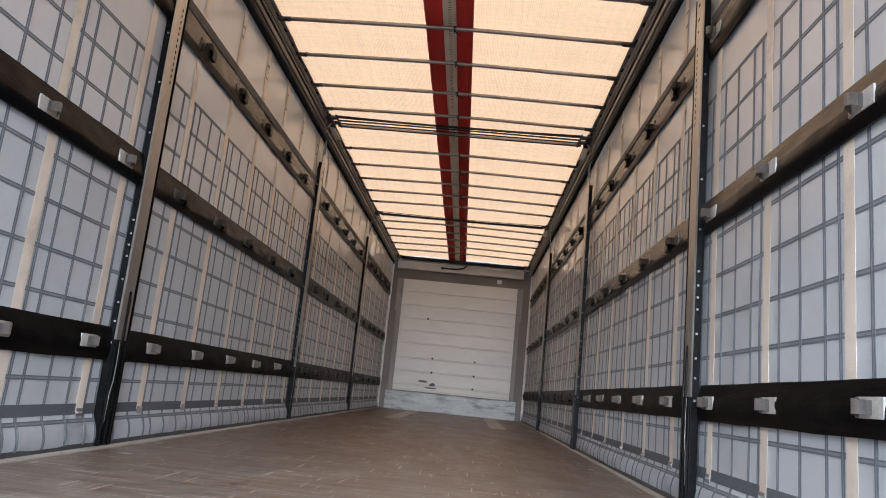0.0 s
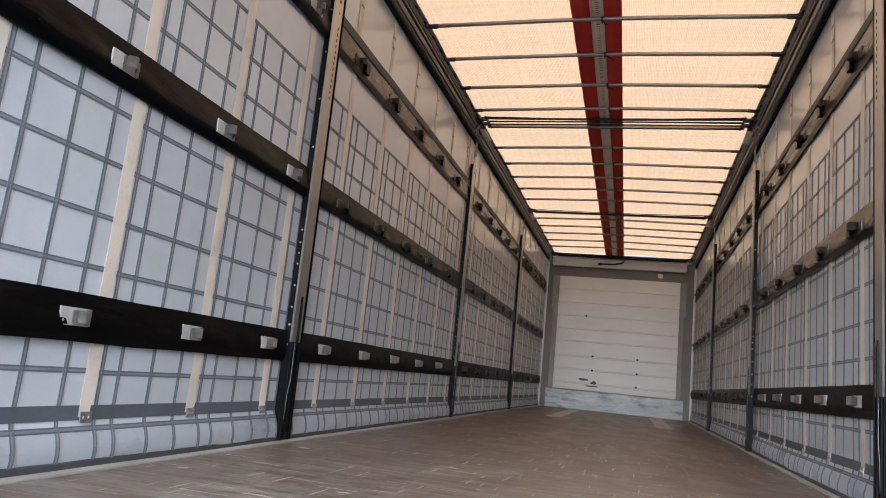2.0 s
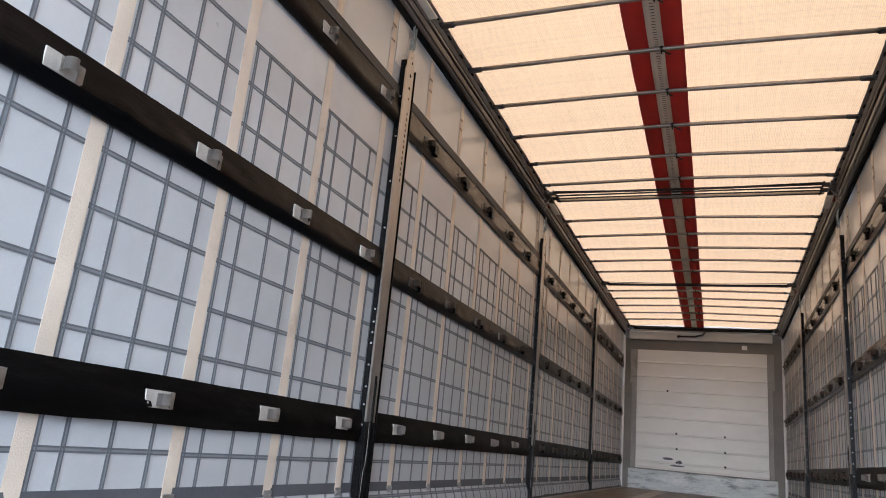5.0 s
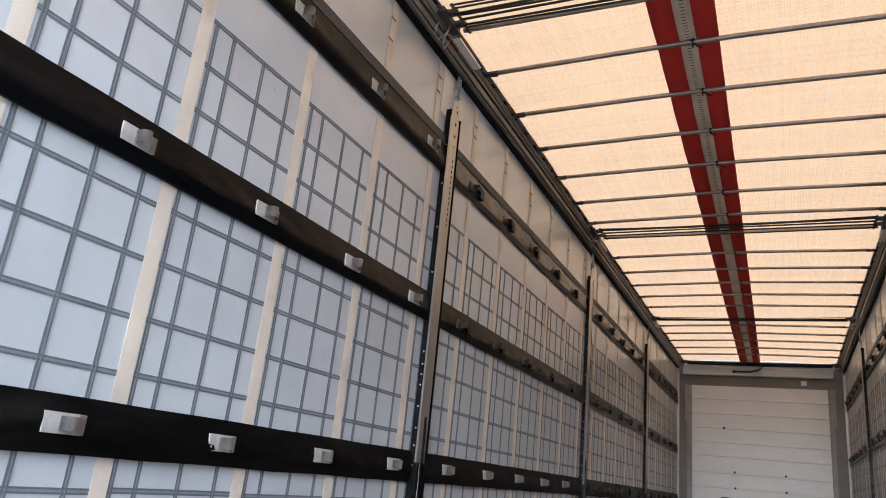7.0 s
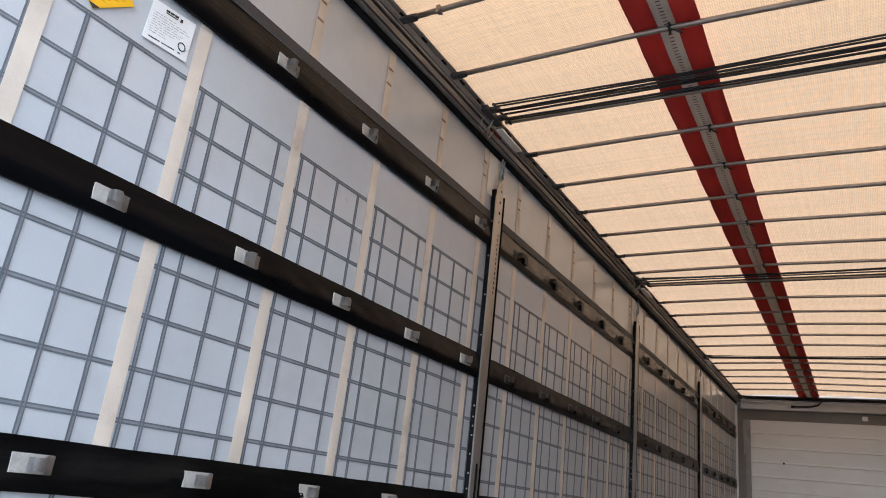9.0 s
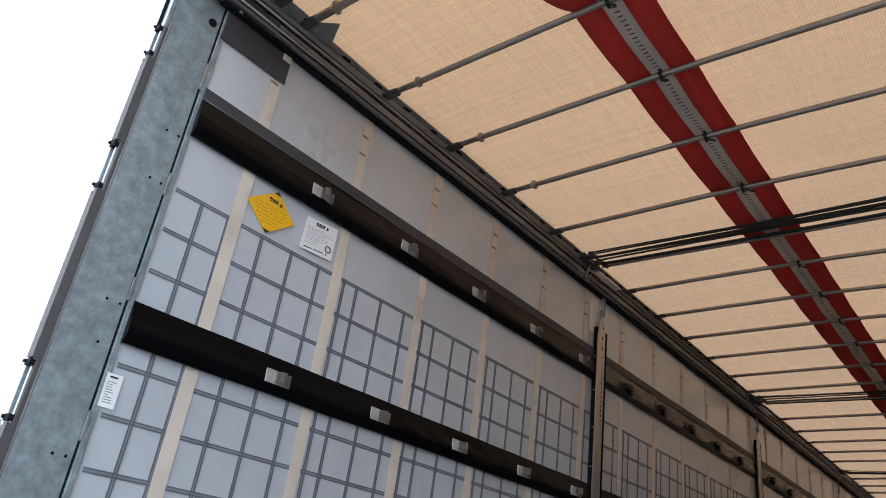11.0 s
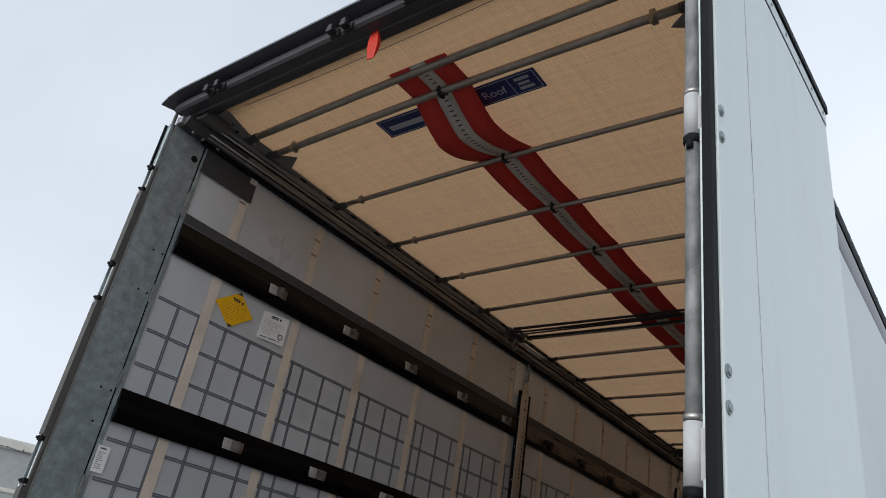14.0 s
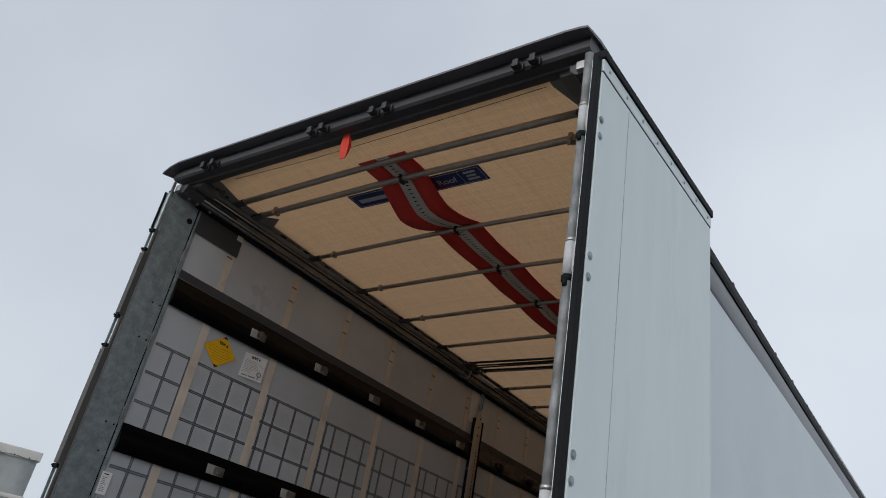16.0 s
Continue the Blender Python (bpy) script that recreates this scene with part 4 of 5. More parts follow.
for nm, x0, x1, m, lab in (("red_stripe", -0.155, -0.042, M_RED, "red webbing stripe"), ("white_stripe", -0.042, 0.04, M_WHITEWEB, "white webbing stripe"), ("red_stripe", 0.04, 0.147, M_RED, "red webbing stripe")):
    bm = bmesh.new()
    rows = []
    for y in ys:
        z = band_z(y) - 3.82 + 0.004 * noise.noise((y * 1.3, 2, x0))
        skew = 0.02 * math.sin(math.pi * (y - 0.385) / 0.52) if 0.385 < y < 0.905 else 0.0
        tilt = -0.28 * (3.826 - band_z(y)) / 0.15 if 0.385 < y < 0.905 else 0.0
        rows.append([bm.verts.new((x - skew - 0.0085 * max(0, y - 1), y - 0.205, z + dz - tilt * x)) for x, dz in ((x0, 0), (x1, 0), (x1, 0.0025), (x0, 0.0025))])
    for q, w in zip(rows, rows[1:]):
        for i in range(4):
            bm.faces.new((q[i], q[(i + 1) % 4], w[(i + 1) % 4], w[i])).smooth = i in (0, 2)
    bm.faces.new(rows[0])
    bm.faces.new(rows[-1])
    bmesh.ops.recalc_face_normals(bm, faces=bm.faces[:])
    stripe = part(nm, bm, m, band, lab)
    if nm == "white_stripe":
        bm = bmesh.new()
        y = 0.25
        while y < 6.5:
            skew = 0.02 * math.sin(math.pi * (y - 0.385) / 0.52) if 0.385 < y < 0.905 else 0.0085 * max(0, y - 1)
            y2 = y + 0.006
            za, zb = band_z(y) - 3.82 - 0.0055, band_z(y2) - 3.82 - 0.0055
            vv = [bm.verts.new(p) for p in ((-0.010 - skew, y - 0.205, za), (0.012 - skew, y - 0.205, za), (0.012 - skew, y2 - 0.205, zb), (-0.010 - skew, y2 - 0.205, zb))]
            bm.faces.new(vv)
            y += 0.026
        part("tick_print", bm, M_TICK, stripe, "short dark printed ticks", kind="stuff")


# ---- writing helpers ----
def bars(bm, rows, origin, ux, uy, lift):
    """Plain bars for writing: rows of (u, v, length, height) in the label's own axes."""
    for u, w, ln, h in rows:
        p = [Vector(origin) + ux * a + uy * b + lift for a, b in ((u, w), (u + ln, w), (u + ln, w + h), (u, w + h))]
        bm.faces.new([bm.verts.new(q) for q in p])


# ---- blue roof sign ----
sign = thing("roof_sign", "dark blue roof sign with pale border and lettering", "sign", loc=(-0.02, 0.52, 3.846))
bm = bmesh.new()
box(bm, -0.435, 0.43, -0.062, 0.062, -0.002, 0.002, 0.0006)
part("plate", bm, M_BLUE, sign)
bm = bmesh.new()
X, Y, D = Vector((1, 0, 0)), Vector((0, -1, 0)), Vector((0, 0, -0.0026))
bars(bm, [(-0.425, -0.055, 0.845, 0.004), (-0.425, 0.051, 0.845, 0.004), (-0.425, -0.055, 0.004, 0.11), (0.416, -0.055, 0.004, 0.11), (0.29, -0.05, 0.004, 0.1)], (0, 0, 0), X, Y, D)
part("border", bm, M_SILVERINK, sign, "thin pale border")
bm = bmesh.new()
bars(bm, [(-0.395, -0.022, 0.21, 0.034)], (0, 0, 0), X, Y, D)
part("word_bar", bm, M_SILVERINK, sign, "pale bar in place of a maker's name")
bm = bmesh.new()
bars(bm, [(-0.17, -0.022, 0.12, 0.034)], (0, 0, 0), X, Y, D)
part("word_bar", bm, M_SILVERINK, sign, "pale bar in place of a maker's name")
bm = bmesh.new()
bars(bm, [(0.32, 0.02, 0.07, 0.018), (0.325, -0.008, 0.055, 0.016), (0.32, -0.036, 0.07, 0.018)], (0, 0, 0), X, Y, D)
part("small_print", bm, M_SILVERINK, sign, "small pale print as plain bars", kind="stuff")
fc = bpy.data.curves.new("words", "FONT")
fc.body, fc.size, fc.extrude = "y Roof", 0.061, 0.0004
fc.materials.append(M_SILVERINK)
words = new("words", fc)
words.parent = sign
words.matrix_basis = Matrix.Translation((0.098, 0.022, -0.0034)) @ Euler((math.pi, 0, 0)).to_matrix().to_4x4()

# ---- labels on the left curtain ----
def label_thing(name, label, pts, material, ink, rows, head, axes=None):
    mid = [sum(p[i] for p in pts) / len(pts) for i in (0, 1)]
    ob = thing(name, label, "label", loc=(-WX + inward(mid[0], mid[1], -1), 0, 0))
    lift = 0.0045
    bm = bmesh.new()
    plate_poly(bm, [(lift, y, z) for y, z in pts], (0.0015, 0, 0))
    part("sheet", bm, material, ob)
    p, q, r = axes or (pts[0], pts[1], pts[3])
    o = Vector((lift + 0.0022, *p))
    ux = Vector((0, q[0] - p[0], q[1] - p[1]))
    uy = Vector((0, r[0] - p[0], r[1] - p[1]))
    bm = bmesh.new()
    bars(bm, rows, o, ux, uy, Vector((0, 0, 0)))
    part("print", bm, ink, ob, "unreadable print as plain bars", kind="stuff")
    bm = bmesh.new()
    bars(bm, head, o, ux, uy, Vector((0.0003, 0, 0)))
    part("mark", bm, M_INK, ob, "black mark", kind="stuff")
    return ob


rnd = random.Random(5)
lines = []
for k in range(6):
    v = 0.40 + 0.075 * k
    half = 0.40 - abs(v - 0.5) * 0.85
    u = 0.5 - half
    while u < 0.5 + half - 0.05:
        ln = rnd.uniform(0.05, 0.16)
        lines.append((u, v, min(ln, 0.5 + half - u), 0.009))
        u += ln + 0.025
yl = label_thing("yellow_label", "yellow diamond warning label stuck on the curtain", [(0.410, 3.002), (0.541, 3.095), (0.648, 2.997), (0.525, 2.903)], M_YELLOW, M_BROWNINK, lines,
                 [(0.40, 0.20, 0.055, 0.045), (0.465, 0.205, 0.055, 0.045), (0.53, 0.21, 0.055, 0.045), (0.41, 0.262, 0.18, 0.022), (0.63, 0.235, 0.045, 0.07)], ((0.410, 3.095), (0.648, 3.095), (0.410, 2.903)))
lines = []
for k in range(9):
    u = 0.08
    end = rnd.uniform(0.55, 0.92) if k < 6 else rnd.uniform(0.4, 0.62)
    while u < end:
        ln = rnd.uniform(0.06, 0.2)
        lines.append((u, 0.28 + 0.062 * k, min(ln, end - u + 0.03), 0.010))
        u += ln + 0.025
wl_label = label_thing("white_label", "white printed certificate label on the curtain", [(0.704, 3.070), (0.876, 3.086), (0.872, 2.934), (0.697, 2.924)], M_PAPER, M_GREYINK, lines,
            [(0.30, 0.08, 0.09, 0.055), (0.40, 0.08, 0.09, 0.055), (0.50, 0.08, 0.09, 0.055), (0.31, 0.15, 0.27, 0.03), (0.64, 0.10, 0.06, 0.09), (0.10, 0.90, 0.26, 0.028), (0.40, 0.90, 0.30, 0.028), (0.78, 0.90, 0.06, 0.035)])
lines = [(0.15, 0.24 + 0.075 * k, rnd.uniform(0.2, 0.6), 0.022) for k in range(9)]
label_thing("paper_label", "small white paper label on the curtain", [(0.106, 2.215), (0.16, 2.215), (0.16, 2.11), (0.108, 2.11)], M_PAPER, M_GREYINK, lines, [(0.2, 0.08, 0.5, 0.05)])

# black tips of the diamond and the round emblem of the certificate
bm = bmesh.new()
for a, b, c in (((0.541, 3.095), (0.410, 3.002), (0.648, 2.997)), ((0.525, 2.903), (0.648, 2.997), (0.410, 3.002))):
    tip = [a] + [(a[0] + (q[0] - a[0]) * 0.16, a[1] + (q[1] - a[1]) * 0.16) for q in (b, c)]
    bm.faces.new([bm.verts.new((0.0065, y, z)) for y, z in tip])
part("tip", bm, M_INK, yl, "black tips of the diamond", kind="stuff")
bm = bmesh.new()
tube(bm, [(0.0068, 0.842 + 0.014 * math.cos(a), 2.975 + 0.014 * math.sin(a)) for a in [2 * math.pi * k / 14 for k in range(15)]], 0.0022, 6)
part("emblem", bm, M_INK, wl_label, "round black emblem")

# ---- front bulkhead ----
bm = bmesh.new()
box(bm, -1.26, 1.26, FRONT + 0.03, FRONT + 0.12, FZ - 0.03, 3.9)
front = solo("wall_front", bm, M_FRAME, "grey framed front bulkhead with white ribbed panels", "bulkhead", kind="structure")
rib_z = [1.52, 1.62, 1.845, 2.065, 2.318, 2.529, 2.751, 2.98, 3.21, 3.43]
for a, b in zip(rib_z, rib_z[1:]):
    bm = bmesh.new()
    prof = [(0.03, a + 0.001), (0.0, a + 0.001), (-0.007, a + 0.004), (-0.006, a + 0.016), (0.001, a + 0.034), (0.0, b - 0.006), (0.0, b - 0.001), (0.03, b - 0.001)]
    rows = [[bm.verts.new((x, FRONT + q, w)) for q, w in prof] for x in (-1.0, 0.985)]
    for i in range(len(prof)):
        bm.faces.new((rows[0][i], rows[0][(i + 1) % 8], rows[1][(i + 1) % 8], rows[1][i]))
    bm.faces.new(rows[0])
    bm.faces.new(rows[1])
    bmesh.ops.recalc_face_normals(bm, faces=bm.faces[:])
    part("panel", bm, M_WHITE, front, "white ribbed bulkhead plank")
bm = bmesh.new()
rows = []
for x in span(-1.11, 1.10, 0.1):
    w = 0.006 * noise.noise((x * 3, 0, 0))
    rows.append([bm.verts.new((x, FRONT + 0.03, FZ + 0.004)), bm.verts.new((x, FRONT - 0.02 + w, FZ + 0.004)), bm.verts.new((x, FRONT - 0.02 - w, 1.505)), bm.verts.new((x, FRONT + 0.03, 1.515))])
for q, w in zip(rows, rows[1:]):
    for i in range(4):
        bm.faces.new((q[i], q[(i + 1) % 4], w[(i + 1) % 4], w[i]))
bm.faces.new(rows[0])
bm.faces.new(rows[-1])
bmesh.ops.recalc_face_normals(bm, faces=bm.faces[:])
part("kick_plate", bm, M_KICK, front, "scuffed pale metal kick plate")
for x0, x1 in ((-1.11, -1.003), (0.99, 1.085)):
    for z0, z1 in ((1.52, 2.05), (2.056, 2.86), (2.866, 2.97), (2.976, 3.43)):
        bm = bmesh.new()
        inset = 0.03 if z1 < 2.9 else 0.0
        box(bm, x0 + (inset if x0 < 0 else 0), x1 - (inset if x0 > 0 else 0), FRONT - 0.004, FRONT + 0.03, z0, z1, 0.003)
        part("side_plate", bm, M_SIDEPLATE, front, "worn aluminium side plate")
for x, z in ((-0.369, 2.067), (0.355, 2.071), (-0.364, 1.829), (0.357, 1.834), (-0.362, 1.621), (0.358, 1.617), (-0.515, 2.735)):
    bm = bmesh.new()
    tube(bm, [(x, FRONT + 0.006, z + 0.03), (x, FRONT - 0.007, z + 0.03)], 0.017, 10)
    part("plug", bm, M_SEAL, front, "dark plug")
bm = bmesh.new()
box(bm, -1.14, 1.07, FRONT - 0.05, FRONT + 0.03, 3.60, 3.735, 0.012)
part("header_beam", bm, M_WHITE, front, "white header beam")
bm = bmesh.new()
box(bm, 0.62, 0.70, FRONT + 0.024, FRONT + 0.031, 3.49, 3.56)
part("paper_note", bm, M_PAPER, front, "small pale sticker")
for s in (-1, 1):
    bm = bmesh.new()
    box(bm, s * 1.20, s * 1.228, FRONT - 0.03, FRONT + 0.03, FZ, 3.66, 0.004)
    part("corner_strip", bm, M_WHITE, front, "bright corner strip")
for x, z, w, h in ((-0.50, 1.70, 0.09, 0.02), (-0.36, 1.60, 0.12, 0.012), (-0.32, 1.66, 0.04, 0.03)):
    bm = bmesh.new()
    n = 9
    rim = [(x + w * math.cos(a) * (1 + 0.4 * noise.noise((a, x, 1))), FRONT - 0.0075, z + h * math.sin(a)) for a in [2 * math.pi * k / n for k in range(n)]]
    plate_poly(bm, rim, (0, -0.001, 0))
    part("scuff_patch", bm, M_STRIP, front, "dark scuff where the paint is gone")
hook_rod = thing("black_hose", "black hose end hanging under the front header", "hose", loc=(-0.2, FRONT - 0.08, 3.66))
bm = bmesh.new()
tube(bm, [(0.30, 0.02, 0.12), (0.22, 0.0, 0.03), (0.1, -0.01, 0.0), (-0.12, 0.0, 0.0)], 0.014, 8)
tube(bm, [(-0.12, 0.0, 0.0), (-0.17, 0.0, -0.002)], 0.02, 8)
part("hose", bm, M_CABLE, hook_rod)

# ---- rear frame ----
frame_rear = thing("rear_frame", "galvanised rear portal frame with dark header", "rear frame", kind="structure")
for s in (-1, 1):
    bm = bmesh.new()
    # folded corner post: broad inner face, rounded rear edge, flange to the curtain
    prof = [(1.2435, 0.09), (1.240, 0.09), (1.240, -0.081), (1.2412, -0.0845), (1.2435, -0.086), (1.246, -0.086), (1.246, 0.09)]
    lo = [bm.verts.new((s * a, b, FZ - 0.15)) for a, b in prof]
    hi = [bm.verts.new((s * a, b, 3.74)) for a, b in prof]
    for i in range(len(prof)):
        bm.faces.new((lo[i], lo[(i + 1) % len(prof)], hi[(i + 1) % len(prof)], hi[i])).material_index = 1 if 2 <= i <= 4 else 0
    bm.faces.new(lo)
    bm.faces.new(hi)
    bmesh.ops.recalc_face_normals(bm, faces=bm.faces[:])
    cpost = part("corner_post", bm, [M_GALV, M_EDGE], frame_rear, "mottled galvanised corner post")
    bm = bmesh.new()
    box(bm, s * 1.232, s * 1.239, 0.098, 0.118, FZ, 3.70, 0.002)
    part("flange", bm, M_GALV, cpost, "thin flange beside the curtain")
    bm = bmesh.new()
    box(bm, s * 1.2415, s * 1.25, 0.0905, 0.0975, FZ, 3.70)
    part("gap_seal", bm, M_SEAL, cpost, "black gap")
    bm = bmesh.new()
    for z0, z1 in ((3.30, 3.42), (2.845, 2.93), (2.45, 2.53), (2.0, 2.09), (1.55, 1.63)):
        box(bm, s * 1.229, s * 1.236, 0.089, 0.099, z0, z1, 0.002)
    part("bright_edge", bm, M_ZINC, cpost, "bright weld tabs")
    bm = bmesh.new()
    for y, z in ((0.031, 3.079), (0.078, 3.081), (0.03, 2.882), (0.074, 2.881), (0.03, 2.433), (0.075, 2.432), (0.048, 2.295), (0.03, 1.95), (0.07, 1.95)):
        tube(bm, [(s * 1.2405, y, z), (s * 1.238, y, z)], 0.005, 8)
    part("drill_hole", bm, M_SEAL, cpost, "small dark drill holes")
    bm = bmesh.new()
    tube(bm, [(s * 1.2405, 0.06, 3.60), (s * 1.236, 0.06, 3.60)], 0.017, 16)
    part("round_hole", bm, M_SEAL, cpost, "round dark hole")
    bm = bmesh.new()
    box(bm, s * 1.10, s * 1.228, -0.03, 0.10, 3.757, 3.796, 0.004)
    box(bm, s * 1.10, s * 1.228, -0.03, 0.10, 3.812, 3.856, 0.004)
    part("corner_block", bm, M_DARK, frame_rear, "dark corner block")
    # rail end fitting above the post
    bm = bmesh.new()
    sweep_y(bm, [(s * 1.262, 3.705), (s * 1.19, 3.705), (s * 1.165, 3.735), (s * 1.165, 3.755), (s * 1.262, 3.755)], [-0.07, 0.30])
    endb = part("rail_end", bm, M_BEAM, frame_rear, "dark rail end fitting")
    bm = bmesh.new()
    box(bm, s * 1.20, s * 1.245, -0.088, -0.068, 3.712, 3.75, 0.004)
    part("end_cap", bm, M_ZINC, endb, "pale end cap")
    bm = bmesh.new()
    for y in (-0.01, 0.05, 0.14):
        tube(bm, [(s * 1.205, y, 3.712), (s * 1.205, y, 3.697)], 0.009, 6)
    part("bolt", bm, M_ZINC, endb, "bright bolts")
    bm = bmesh.new()
    plate_poly(bm, [(s * 1.19, 0.02, 3.800), (s * 1.03, 0.02, 3.800), (s * 1.03, 0.05, 3.800), (s * 1.075, 0.20, 3.800), (s * 1.075, 0.40, 3.800), (s * 0.99, 0.46, 3.800), (s * 1.10, 0.52, 3.800), (s * 1.19, 0.5, 3.800)], (0, 0, 0.003))
    gus = part("corner_gusset", bm, M_FRAME, frame_rear, "dark corner gusset plate")
    bm = bmesh.new()
    for x, y in ((1.10, 0.06), (1.13, 0.06), (1.11, 0.27), (1.135, 0.29), (1.11, 0.43), (1.14, 0.45)):
        tube(bm, [(s * x, y, 3.801), (s * x, y, 3.795)], 0.006, 8)
    part("rivet", bm, M_ZINC, gus, "small pale rivets", kind="stuff")
    bm = bmesh.new()
    for x, y, r in ((1.09, 0.11, 0.006), (1.12, 0.16, 0.010), (1.10, 0.36, 0.005)):
        tube(bm, [(s * x, y, 3.801), (s * x, y, 3.7985)], r, 10)
    part("hole", bm, M_SEAL, gus, "dark drilled holes", kind="stuff")

bm = bmesh.new()
prof = [(0.008, 3.81), (0.008, 3.79), (-0.03, 3.776), (-0.045, 3.774), (-0.05, 3.782), (-0.10, 3.776), (-0.112, 3.785), (-0.112, 3.815), (-0.10, 3.846), (0.008, 3.85)]
rows = [[bm.verts.new((x, y, z)) for y, z in prof] for x in span(-1.262, 1.262, 0.25)]
for q, w in zip(rows, rows[1:]):
    for i in range(len(prof)):
        bm.faces.new((q[i], q[(i + 1) % len(prof)], w[(i + 1) % len(prof)], w[i]))
bm.faces.new(rows[0])
bm.faces.new(rows[-1])
bmesh.ops.recalc_face_normals(bm, faces=bm.faces[:])
part("header", bm, M_BEAM, frame_rear, "dark painted rear header")
bm = bmesh.new()
rows = []
for x in [-1.30, -1.285, -1.25, -1.18] + span(-1.0, 1.0, 0.25) + [1.18, 1.24, 1.268, 1.275]:
    e = max(0, abs(x) - 1.18) / 0.12
    dz = (-0.045 if x < 0 else -0.02) * e * e
    rows.append([bm.verts.new((x, y, z + dz)) for y, z in ((-0.165, 3.838), (-0.165, 3.848), (-0.05, 3.878), (0.06, 3.884), (0.06, 3.868), (-0.05, 3.862))])
for q, w in zip(rows, rows[1:]):
    for i in range(6):
        bm.faces.new((q[i], q[(i + 1) % 6], w[(i + 1) % 6], w[i]))
bm.faces.new(rows[0])
bm.faces.new(rows[-1])
bmesh.ops.recalc_face_normals(bm, faces=bm.faces[:])
part("roof_lip", bm, M_HEADER, frame_rear, "dark overhanging roof lip", smooth=False)
bm = bmesh.new()
tube(bm, [(-0.9, 0.03, 3.79), (-0.3, 0.035, 3.776), (0.2, 0.04, 3.784), (0.75, 0.045, 3.80), (1.0, 0.05, 3.81)], 0.0014, 6)
part("cord", bm, M_CABLE, frame_rear, "thin dark cord")


def lock_keeper(x):
    ob = thing("lock_keeper", "pair of dark steel door lock keepers on the header", "lock keeper", "lock keepers", (x, -0.112, 3.780))
    for dx in (-0.035, 0.04):
        bm = bmesh.new()
        box(bm, dx - 0.022, dx + 0.022, -0.012, 0.004, -0.018, 0.02, 0.004)
        box(bm, dx - 0.018, dx + 0.018, -0.042, -0.010, -0.012, 0.0, 0.004)
        box(bm, dx - 0.010, dx + 0.016, -0.045, -0.032, -0.020, 0.016, 0.005)
        part("keeper", bm, M_KEEPER, ob)
        bm = bmesh.new()
        tube(bm, [(dx + 0.004, -0.028, -0.02), (dx + 0.004, -0.028, 0.022)], 0.008, 8)
        part("pin", bm, M_KEEPER, ob, "dark steel pin")
    return ob


for x in (-0.92, -0.12, 0.265, 1.0):
    lock_keeper(x)

tag = thing("pull_tag", "orange-red plastic pull loop hanging from the header", "pull loop", loc=(0.0, -0.05, 3.775))
bm = bmesh.new()
for side in (-1, 1):
    rows = []
    for k in range(9):
        u = k / 8
        w = 0.010 + 0.016 * math.sin(math.pi * min(1, u * 0.75 + 0.12))
        gap = side * 0.007 * math.sin(math.pi * u)
        c = Vector((0.012 * math.sin(2.2 * u), gap + 0.004 * u, 0.01 - 0.145 * u))
        rows.append([bm.verts.new(c + Vector(o)) for o in ((-w, -0.0015, 0), (w, -0.0015, 0), (w, 0.0015, 0), (-w, 0.0015, 0))])
    for q, w in zip(rows, rows[1:]):
        for i in range(4):
            bm.faces.new((q[i], q[(i + 1) % 4], w[(i + 1) % 4], w[i]))
    bm.faces.new(rows[0])
    bm.faces.new(rows[-1])
bmesh.ops.recalc_face_normals(bm, faces=bm.faces[:])
part("loop", bm, M_TAG, tag)


